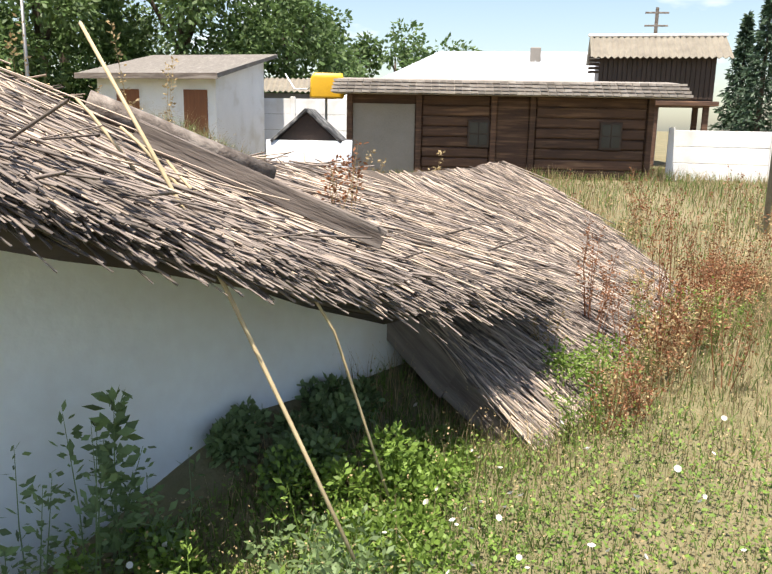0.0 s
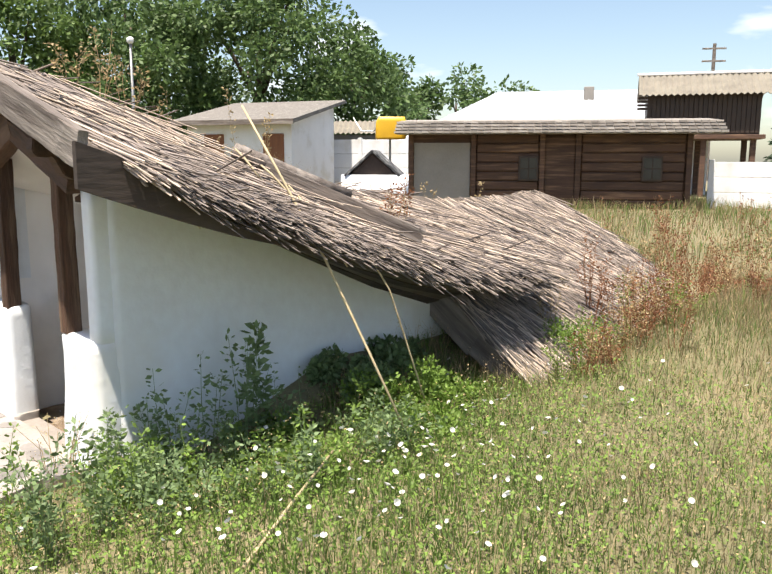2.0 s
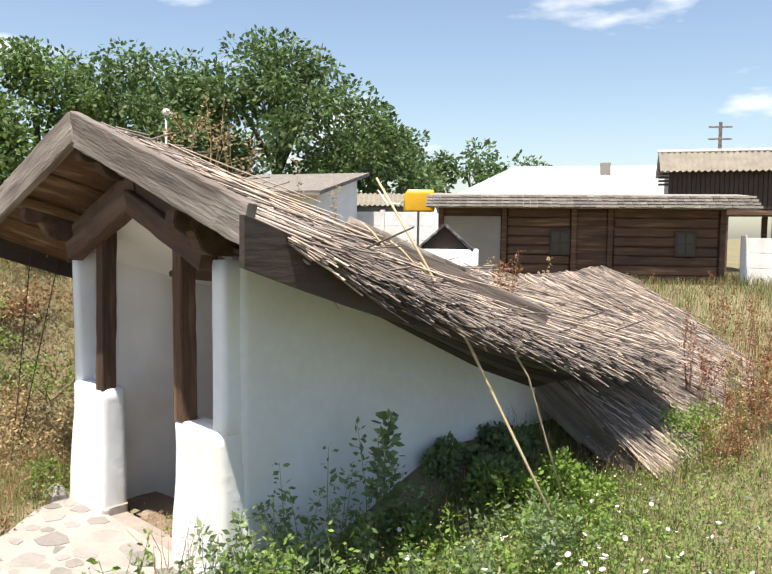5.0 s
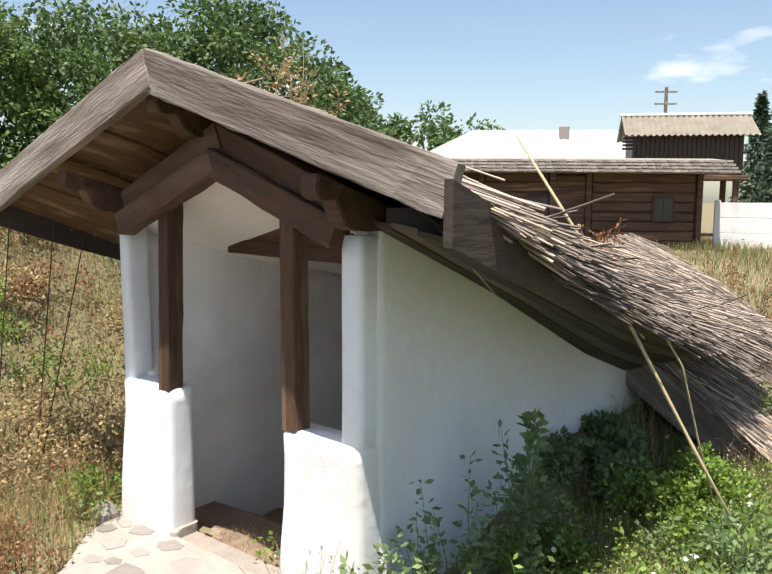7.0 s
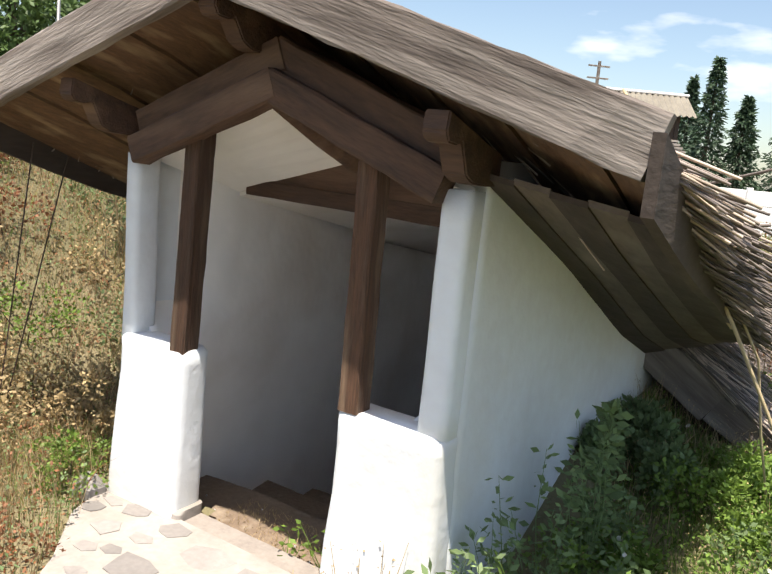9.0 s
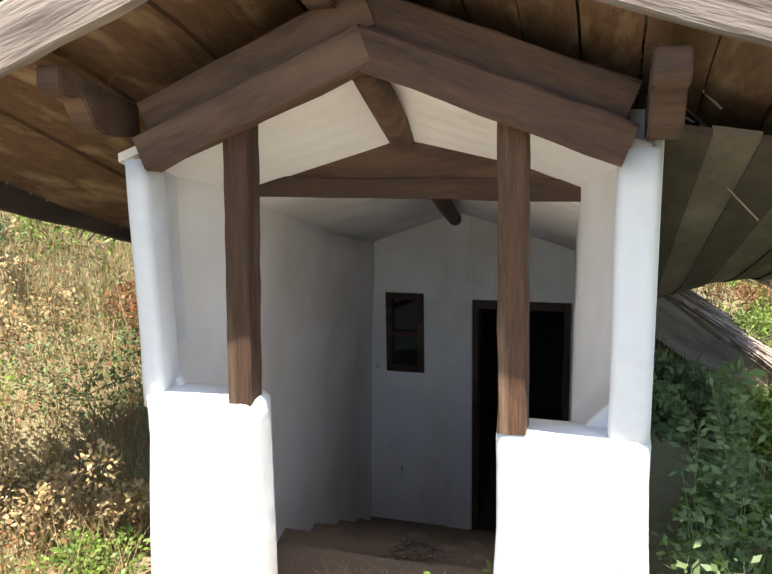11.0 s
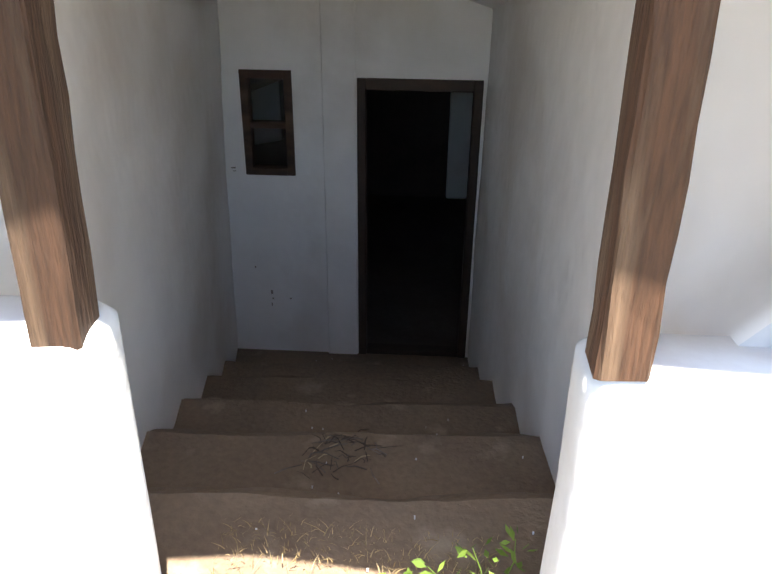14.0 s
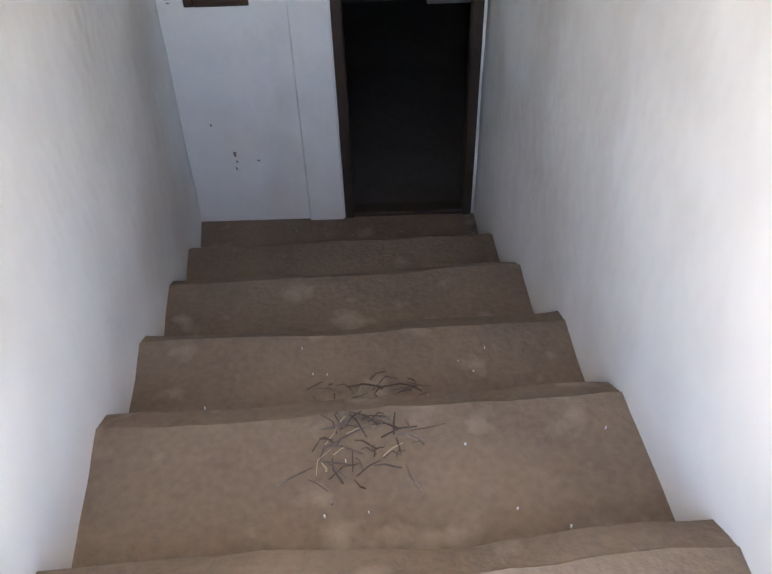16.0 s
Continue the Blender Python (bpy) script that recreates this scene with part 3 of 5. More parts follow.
# eave side boards, in wood darkened to read as shaded although the sun reaches them
for s in (1, -1):
    xe = RX + s * 1.60
    rings = []
    for y in np.linspace(-0.36, 2.75, 12):
        z = along(EAVE, y)
        low = z - 0.18 + 0.07 * smooth_step(y, -0.1, 0.9)
        rings.append([(xe, y, low), (xe + s * 0.035, y, low), (xe + s * 0.035, y, z + 0.03), (xe, y, z + 0.03)])
    part("eave_board", loft(rings), M_EAVE_SHADE, roof, "brown board along the eave, colour darkened as shade")
# boards closing the overhang between the east wall and its eave; every other one shade-darkened
WALLTOP = [(0.02, 1.37), (0.5, 1.19), (1.0, 1.0), (1.5, 0.78), (2.1, 0.52), (2.75, 0.30)]
for k in range(5):
    rings = []
    for y in np.linspace(0.02, 2.75, 14):
        a, b = Vector((1.328, y, along(WALLTOP, y))), Vector((1.965, y, along(EAVE, y) - 0.10))
        p, q = a.lerp(b, k / 5), a.lerp(b, (k + 1.02) / 5)
        lift = 0.008 * (k % 2)
        rings.append([(p.x, y, p.z + lift), (q.x, y, q.z + lift), (q.x, y, q.z + lift + 0.02), (p.x, y, p.z + lift + 0.02)])
    part("soffit_plank", loft(rings), M_WOODY if k % 2 else M_EAVE_SHADE, roof, "dark board under the eave, some with shade in the colour")
# rafter pair at the posts and one by the tie beam
for s in (1, -1):
    xe = 0.46 + s * (0.78 if s > 0 else 0.77)
    beam("rafter", (0.46 - s * 0.02, -0.04 + 0.004 * s, 1.635), (xe, -0.04 + 0.004 * s, 1.325), 0.10, 0.125, M_BEAM, roof, "", 0.008, 0.004, 8, (0, 0, 1), 21 + s)
    beam("rafter", (0.46 - s * 0.02, -0.005 + 0.004 * s, 1.752), (xe, -0.005 + 0.004 * s, 1.437), 0.08, 0.13, M_BEAM, roof, "", 0.006, 0.004, 8, (0, 0, 1), 31 + s)
# purlins with carved ends
for x, drop, y1 in ((RX - 0.03, 0.16, 0.9), (1.325, 0.205, 0.10), (-0.47, 0.205, 0.10)):
    z = [porch_top(x, y) - drop for y in (-0.30, 0.0, y1)]
    side = [(-0.295, z[0] + 0.045), (-0.305, z[0] - 0.02), (-0.285, z[0] - 0.05), (-0.23, z[0] - 0.055), (-0.20, z[0] - 0.045), (-0.15, z[1] - 0.055), (-0.10, z[1] - 0.078), (0.0, z[1] - 0.085), (y1, z[2] - 0.05), (y1, z[2] + 0.06), (0.0, z[1] + 0.05)]
    part("purlin", prism(side, "x", x - 0.045, x + 0.045, 0.006), M_BEAM, roof, "purlin with a carved end")
# tie beam with its gable plank, and round pole beneath the ceiling
tie = thing("tie_beam", "dark brown tie beam with a gable-shaped plank above", "beam")
beam("beam", (-0.26, 0.63, 1.185), (1.14, 0.63, 1.165), 0.06, 0.085, M_BEAM, tie, "", 0.006, 0.004, 8, (0, 0, 1), 41)
part("gable_plank", prism([(-0.24, 1.20), (1.12, 1.18), (1.06, 1.215), (0.77, 1.305), (0.52, 1.35), (0.34, 1.365), (0.15, 1.33), (-0.02, 1.265)], "y", 0.61, 0.65, 0.003), M_BEAM, tie)
pole = linked("ridge_pole", tube([(0.44, 0.02, 1.58), (0.43, 0.3, 1.47), (0.40, 0.63, 1.36), (0.32, 1.5, 1.14), (0.22, 2.3, 0.97), (0.13, 3.0, 0.835)], [0.05, 0.053, 0.05, 0.05, 0.048, 0.045], 9), M_BEAM, smooth=True)
tagged(pole, "crooked brown round pole under the white ceiling", "beam")


# ---- thatch ----
def reed_rows(count, rng, sample, length=(0.5, 1.1), radius=(0.004, 0.008), tilt=0.06, swing=0.14):
    """Three-sided reeds: sample gives root, direction down the slope and the outward normal."""
    verts, faces = [], []
    for _ in range(count):
        p, d, nrm, *most = sample(rng)
        L = rng.uniform(*length)
        if most:
            L = min(L, most[0] * rng.uniform(0.8, 1.1) + 0.05)
        r = rng.uniform(*radius)
        side = d.cross(nrm).normalized()
        d2 = (d + side * rng.gauss(0, swing) + nrm * rng.gauss(0.0, tilt)).normalized()
        side = d2.cross(nrm).normalized()
        n2 = side.cross(d2)
        k = len(verts)
        tip = p + d2 * L
        for q, rr in ((p, r), (tip, r * 0.8)):
            verts += [q + side * rr, q - side * rr * 0.6 + n2 * rr, q - side * rr * 0.6 - n2 * rr]
        faces += [(k, k + 1, k + 4, k + 3), (k + 1, k + 2, k + 5, k + 4), (k + 2, k, k + 3, k + 5), (k + 3, k + 4, k + 5, k + 5)]
    return [tuple(v) for v in verts], [f for f in faces if f[2] != f[3]]


RNG = random.Random(5)


def porch_thatch_sample(s):
    def pick(rng):
        y = rng.uniform(-0.22, 3.5)
        u = rng.random() ** 0.8
        x = RX + s * (-0.03 + 1.55 * u)
        e = 0.02
        z = porch_top(x, y) + rng.uniform(0.01, 0.075) * (0.35 + 0.65 * float(smooth_step(y, -0.3, 0.5)))
        dx = Vector((s * e, 0, porch_top(x + s * e, y) - porch_top(x, y))).normalized()
        dy = Vector((0, e, porch_top(x, y + e) - porch_top(x, y))).normalized()
        nrm = dx.cross(dy) * s
        # reeds lean back along the fall of the roof
        d = (dx + dy * 0.45).normalized()
        return Vector((x, y, z)), d, nrm.normalized(), min((RX + s * 1.70 - x) * s / abs(d.x), 0.2 + 1.1 * u)
    return pick


def thatch_shell(top, xs, ys, lift, thick):
    rings = []
    for y in ys:
        up = [(x, y, top(x, y) + lift(x, y)) for x in xs]
        rings.append(up + [(x, y, top(x, y) + lift(x, y) - thick) for x in xs[::-1]])
    return loft(rings)


xs = list(np.linspace(RX - 1.62, RX + 1.62, 27))
ys = list(np.linspace(-0.28, 3.76, 24))
# dark sheet whose colour gives the shaded gaps between the reeds
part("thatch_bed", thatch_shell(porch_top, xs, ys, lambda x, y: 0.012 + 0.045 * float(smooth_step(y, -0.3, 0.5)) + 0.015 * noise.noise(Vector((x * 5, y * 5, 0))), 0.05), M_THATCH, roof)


def fringe_sample(s):
    """Bundled reed ends that hang over the eave, deeper and darker below."""
    inner = porch_thatch_sample(s)

    def pick(rng):
        p, d, nrm, _ = inner(rng)
        y = rng.uniform(0.0, 3.3)
        x = RX + s * rng.uniform(1.10, 1.60)
        z = porch_top(x, y) + rng.uniform(-0.07 * float(smooth_step((x - RX) * s, 1.4, 1.6)), 0.07)
        return Vector((x, y, z)), d, nrm, (RX + s * rng.uniform(1.68, 1.84) - x) * s / abs(d.x)
    return pick


for s, cnt in ((1, 6500), (-1, 1800)):
    for mat, share in ((M_REEDG, 0.62), (M_REED, 0.38)):
        v, f = reed_rows(int(cnt * share), RNG, porch_thatch_sample(s), (0.25, 0.8), (0.003, 0.0075), 0.06, 0.20)
        tagged(from_arrays("reed_layer", v, f, mat, roof), kind="stuff")
    v, f = reed_rows(4200 if s > 0 else 900, RNG, fringe_sample(s), (0.16, 0.52), (0.003, 0.007), 0.06, 0.25)
    tagged(from_arrays("reed_fringe", v, f, M_REEDG, roof), kind="stuff")
LOOSE = [reed_rows(1, RNG, lambda r: (Vector((0, 0, 0)), Vector((1, 0, 0)), Vector((0, 0, 1))), (0.5, 0.9), (0.004, 0.006), 0.0, 0.0) for _ in range(4)]
proto = [from_arrays("reed", v, f, M_REED, roof) for v, f in LOOSE]
for k in range(130):
    pick = porch_thatch_sample(1)
    p, d, nrm, _ = pick(RNG)
    while p.x > 1.55:
        p, d, nrm, _ = pick(RNG)
    d = (d + Vector((RNG.gauss(0, 0.2), RNG.gauss(0, 0.35), RNG.gauss(0, 0.08)))).normalized()
    ob = proto[k] if k < 4 else new("reed", proto[k % 4].data)
    ob.parent = roof
    side = d.cross(nrm).normalized()
    m = Matrix((d, side, side.cross(d))).transposed().to_4x4()
    m.translation = p + nrm * 0.035
    ob.matrix_local = m

# main roof over the sunken room: long thatched back with a rounded hip at the far end
MX, MRIDGE, MFALL, MY0, MY1 = 0.40, 1.05, 1.38, 3.69, 6.5
MTURN = Matrix.Translation((0.4, 2.9, 0)) @ Matrix.Rotation(radians(9), 4, "Z") @ Matrix.Translation((-0.4, -2.9, 0))


def main_point(u, v):
    """u: along the outline from the front west eave round the far end to the front east eave, v: 0 ridge to 1 eave."""
    L, a = MY1 - MY0, math.pi
    arc = 2.2
    total = L + arc + L
    q = u * total
    if q < L:
        base, out = Vector((MX, MY0 + 0.36 * v + q * (L - 0.36 * v) / L, MRIDGE)), Vector((-1, 0, 0))
    elif q < L + arc:
        t = (q - L) / arc * a
        base, out = Vector((MX, MY1, MRIDGE)), Vector((-math.cos(t), math.sin(t) * 1.1, 0))
    else:
        base, out = Vector((MX, MY1 - (q - L - arc), MRIDGE)), Vector((1, 0, 0))
    reach = 2.05
    p = base + out * reach * v
    p.z = MRIDGE + 0.02 - MFALL * (0.82 * v + 0.18 * v * v) - 0.05 * v * (1 - v)
    p.z += 0.03 * noise.noise(Vector((p.x * 1.3, p.y * 1.3, 4.0)))
    return MTURN @ p


mroof = thing("main_roof", "long low thatched roof of grey reeds reaching the grass", "roof")
rings = []
U, V = 60, 14
for i in range(U + 1):
    u = i / U
    up = [main_point(u, j / V) for j in range(V + 1)]
    rings.append([tuple(p) for p in up] + [(p.x, p.y, p.z - 0.10) for p in up[::-1]])
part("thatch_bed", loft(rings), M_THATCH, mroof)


def main_sample(rng):
    u, v = rng.uniform(0.30, 1.0), rng.random() ** 0.75 * 0.93
    p, e = main_point(u, v), main_point(u, v + 0.03)
    q = main_point(min(1, u + 0.004), v)
    d = (e - p).normalized()
    t = (q - main_point(u - 0.004, v))
    t = t.normalized() if t.length > 1e-5 else Vector((0, 1, 0))
    nrm = t.cross(d)
    if nrm.z < 0:
        nrm = -nrm
    if u > 0.66:
        d = (d + Vector((0, 0.35, 0))).normalized()
    return p + nrm * rng.uniform(0.005, 0.03), d, nrm


for mat, cnt in ((M_REEDG, 9500), (M_REED, 9500)):
    v, f = reed_rows(cnt, RNG, main_sample, (0.22, 0.7), (0.003, 0.007), 0.05, 0.17)
    tagged(from_arrays("reed_layer", v, f, mat, mroof), kind="stuff")
# apron beside the stairwell, down to the grass
rings = []
for y in np.linspace(2.81, 3.62, 6):
    up = [(x, y, MRIDGE + 0.02 - MFALL * (0.82 * (x - MX) / 2.05 + 0.18 * ((x - MX) / 2.05) ** 2)) for x in np.linspace(1.36, 2.50, 9)]
    rings.append(up + [(a, b, c - 0.09) for a, b, c in up[::-1]])
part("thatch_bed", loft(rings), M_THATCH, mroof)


def apron_sample(rng):
    y, x = rng.uniform(2.77, 3.7), rng.uniform(1.34, 2.34)
    q = (x - MX) / 2.05
    z = MRIDGE + 0.03 - MFALL * (0.82 * q + 0.18 * q * q)
    d = Vector((1.0, 0.30, -0.72)).normalized()
    return Vector((x, y, z + rng.uniform(0, 0.05))), d, Vector((0.58, 0, 0.81))


for mat, cnt in ((M_REEDG, 700), (M_REED, 700)):
    v, f = reed_rows(cnt, RNG, apron_sample, (0.25, 0.6), (0.003, 0.007), 0.04, 0.16)
    tagged(from_arrays("reed_layer", v, f, mat, mroof), kind="stuff")
def apron_edge_sample(rng):
    p, d, nrm = apron_sample(rng)
    p.y = rng.uniform(2.76, 2.92)
    return p, Vector((1.0, 0.02, -0.72)).normalized(), nrm


for mat in (M_REEDG, M_REED):
    v, f = reed_rows(260, RNG, apron_edge_sample, (0.25, 0.5), (0.003, 0.007), 0.03, 0.05)
    tagged(from_arrays("reed_layer", v, f, mat, mroof), kind="stuff")
# verge boards along the front slope
pA, pB, pC = (1.20, 2.80, 0.44), (1.80, 2.80, 0.04), (2.46, 2.80, -0.33)
beam("verge_board", pA, pB, 0.04, 0.25, M_WOODX, mroof, "grey weathered verge board", 0.004, 0.003, 6, (0, 0, 1), 51)
beam("verge_board", pB, pC, 0.045, 0.20, M_WOODX, mroof, "grey weathered verge board", 0.004, 0.003, 6, (0, 0, 1), 52)
# near-black colour here paints the shade of the recess under the roof
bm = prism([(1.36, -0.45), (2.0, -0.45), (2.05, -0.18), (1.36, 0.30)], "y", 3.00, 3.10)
structure(linked("wall_gable", bm, M_DARK), "board gable below the main roof, near-black as recess shade", "wall")


def loose_timber(name, a, b, w, h, mat, label, seed, rnd=False):
    if rnd:
        ob = linked(name, tube([Vector(a).lerp(Vector(b), t) for t in (0, 0.3, 0.6, 1)], [w, w * 1.02, w * 0.95, w * 0.9], 10), mat, smooth=True)
    else:
        ob = beam(name, a, b, w, h, mat, None, "", 0.006, 0.003, 8, (0, 0, 1), seed)
    return tagged(ob, label, "timber")


loose_timber("roof_log", (0.90, 1.22, 1.52), (1.24, 1.98, 1.19), 0.055, 0, M_WOODX, "grey split round log lying on the thatch", 1, True)
loose_timber("roof_plank_loose", (1.14, 1.30, 1.40), (1.86, 2.10, 0.93), 0.04, 0.10, M_WOODX, "grey weathered plank lying along the thatch eave", 71)
for a, b, c2, r in (((1.51, 0.87, 1.77), (2.04, 1.05, 0.88), (2.58, 1.20, -0.12), 0.008), ((1.93, 1.40, 0.98), (2.12, 1.50, 0.66), (2.26, 1.70, -0.10), 0.006),
                    ((1.34, 0.93, 1.52), (1.46, 0.97, 1.40), (1.60, 1.00, 1.26), 0.007), ((1.48, 1.02, 1.42), (1.60, 1.08, 1.30), (1.74, 1.14, 1.15), 0.007), ((1.62, 1.12, 1.30), (1.80, 1.18, 1.10), (2.02, 1.24, 0.82), 0.006)):
    mid = [Vector(a).lerp(Vector(b), 0.5) + Vector((0.01, -0.01, 0.01)), Vector(b), Vector(b).lerp(Vector(c2), 0.5) + Vector((-0.01, 0.01, 0))]
    tagged(linked("leaning_cane", tube([a, *mid, c2], [r * 0.8, r, r, r, r * 0.9], 7), M_CANE, smooth=True), "long pale cane leaning against the thatched roof", "cane", "leaning canes")
tagged(linked("fallen_cane", tube([(3.06, -0.27, -0.10), (2.84, 0.14, -0.05), (2.60, 0.60, 0.0)], [0.008, 0.008, 0.006], 6), M_CANE, smooth=True), "pale cane lying across the green grass", "cane")

# chimney standing on the far slope
ch = thing("chimney", "white limewashed clay chimney with a small shingled roof", "chimney", at=(-0.95, 4.42, -0.20), rz=38)
part("shaft", loft([rounded_rect(-0.36, 0.36, -0.30, 0.30, 0.04, z, 0.02, 4) for z in np.linspace(-0.3, 1.5, 9)]), M_LIME, ch, smooth=True)
capo = part("cap", prism([(-0.26, 1.5), (0.26, 1.5), (0.0, 1.74)], "y", -0.24, 0.24), M_DARK, ch)
for s in (1, -1):
    beam("roof_slope", (0, 0, 1.765), (s * 0.31, 0, 1.49), 0.62, 0.025, M_TARSH, ch, "black shingle slope worn grey", 0.003, 0.003, 6, (0, 0, 1), 61)

# ---- backdrop buildings ----
def outhouse():
    th = thing("outhouse", "small white outbuilding with two brown doors and a grey roof", "outbuilding", at=(-12.5, 12.4, 0.12), rz=24)
    # local x runs along the front to the far end, y goes away from the front
    W, D, H0, H1 = 3.6, 3.0, 2.5, 3.15
    walls = prism([(0, 0), (D, 0), (D, H1), (0, H0)], "x", -W, 0)
    part("wall", walls, M_WHITE, th)
    for x0 in (-3.0, -0.95):
        d = part("door", block((x0, -0.03, 0.1), (x0 + 0.7, 0.02, 2.15), 0.01), M_DOOR, th, "orange-brown plank door")
        part("door_handle", block((x0 + 0.58, -0.06, 1.05), (x0 + 0.62, -0.03, 1.15), 0.005), M_GREYMET, d)
    rings = []
    for x in np.linspace(-W - 0.35, 0.3, 10):
        y0, y1 = -0.45, D + 0.35
        z0, z1 = H0 + 0.02 - 0.45 * 0.21, H1 + 0.02 + 0.35 * 0.21
        rings.append([(x, y0, z0), (x, y1, z1), (x, y1, z1 + 0.1), (x, y0, z0 + 0.12)])
    part("roof", loft(rings), M_OLDSH, th, "grey sagging shingle roof")
    part("eave_board", block((-W - 0.36, -0.49, H0 - 0.10), (0.31, -0.455, H0 + 0.05), 0.005), M_WOODX, th)
    return th


outhouse()


def log_shed():
    th = thing("log_shed", "long dark-brown log shed under a grey shingle roof", "shed", at=(-2.1, 16.85, -0.02), rz=36)
    L = 7.3
    H = 2.2
    part("wall", block((-L, 0.3, 0.0), (-0.3, 3.2, H), 0.0), M_SHEDWOOD, th)
    part("plinth", block((-5.6, 0.10, -0.15), (-0.3, 0.29, 0.28), 0.02), M_ORANGEPL, th, "orange clay plinth")
    part("plaster_panel", block((-L + 0.14, 0.24, 0.0), (-5.72, 0.295, H - 0.25), 0.0), M_GREYPL, th, "grey plastered bay")
    for x in (-L, -5.7, -3.98, -3.1, -0.45):
        part("post", block((x, 0.16, 0), (x + 0.13, 0.296, H - 0.02), 0.01), M_SHEDWOOD, th)
    for xa, xb in ((-5.56, -4.0), (-2.95, -0.47)):
        for k in range(8):
            z = 0.3 + k * 0.235
            part("log", block((xa, 0.22 + 0.01 * (k % 2), z), (xb, 0.295, z + 0.215), 0.025), M_SHEDWOOD, th)
    part("door", block((-3.84, 0.24, 0.25), (-3.11, 0.294, H - 0.1), 0.005), M_SHEDWOOD, th, "dark plank door")
    for x in (-4.5, -1.5):
        w = part("window", block((x, 0.17, 1.0), (x + 0.5, 0.215, 1.62), 0.008), M_DARK, th, "small four-pane window")
        for i in range(2):
            for j in range(2):
                part("pane", block((x + 0.05 + i * 0.215, 0.155, 1.05 + j * 0.27), (x + 0.235 + i * 0.215, 0.168, 1.29 + j * 0.27)), M_PANE, w)
    rows = 4
    for r in range(rows):
        y0 = -0.35 + r * 0.16
        z0 = H - 0.02 + r * 0.085
        n = 46
        for k in range(n):
            x = -L - 0.3 + (L + 0.65) * k / n
            part("shingle", block((x, y0, z0 + RNG.uniform(-0.008, 0.008)), (x + (L + 0.65) / n - 0.012, y0 + 0.3, z0 + 0.05), 0.0,
                 None), M_SHINGLE, th)
    part("roof", prism([(-0.33, H - 0.04), (0.3, H - 0.04), (1.6, H + 0.25), (3.4, H - 0.1), (3.4, H), (1.6, H + 0.40), (0.3, H + 0.29)], "x", -L - 0.28, 0.33), M_SHINGLE, th)
    return th


log_shed()


def corrugated(name, w, d, mat, parent, m, n=26, amp=0.03):
    bm = bmesh.new()
    rows = []
    for j in range(2):
        rows.append([bm.verts.new(m @ Vector((w * i / (n * 4), d * j, amp * math.sin(i * math.pi / 2)))) for i in range(n * 4 + 1)])
    for i in range(n * 4):
        bm.faces.new((rows[0][i], rows[0][i + 1], rows[1][i + 1], rows[1][i]))
    ob = part(name, bm, mat, parent)
    sol = ob.modifiers.new("thickness", "SOLIDIFY")
    sol.thickness = 0.012
    return ob


def granary():
    th = thing("granary", "dark wooden granary raised high under corrugated roof sheets", "granary", at=(-3.69, 24.9, 0.12), rz=28)
    th.scale = (1.18, 1.18, 1.18)
    part("body", block((-3.0, 0.0, 1.9), (0.0, 1.8, 3.05), 0.0), M_DARK, th)
    for k in range(24):
        part("slat", block((-3.0 + k * 0.125, -0.04, 1.95), (-3.0 + k * 0.125 + 0.105, -0.004, 3.02), 0.0), M_DARK, th)
    for x in (-2.9, -1.5, -0.2):
        for y in (0.05, 1.6):
            part("leg", block((x, y, -0.6), (x + 0.15, y + 0.15, 1.9), 0.01), M_SHEDWOOD, th)
    part("sill_beam", block((-3.15, -0.1, 1.78), (0.15, 1.9, 1.9), 0.01), M_SHEDWOOD, th)
    for k in range(5):
        part("log_end", block((-3.28, -0.05, 2.62 + k * 0.1), (-3.0, 0.1, 2.68 + k * 0.1), 0.01), M_DARK, th)
    corrugated("roof_sheet", 3.6, 1.45, M_CORR, th, Matrix.Translation((-3.25, -0.35, 3.0)) @ Matrix.Rotation(radians(28), 4, "X"), 22)
    corrugated("roof_sheet", 3.6, 1.45, M_CORR, th, Matrix.Translation((-3.25, 2.2, 3.0)) @ Matrix.Rotation(radians(152), 4, "X"), 22)
    part("ridge_cap", block((-3.3, 0.85, 3.66), (0.4, 1.0, 3.74), 0.02), M_WHITE, th)
    return th


granary()


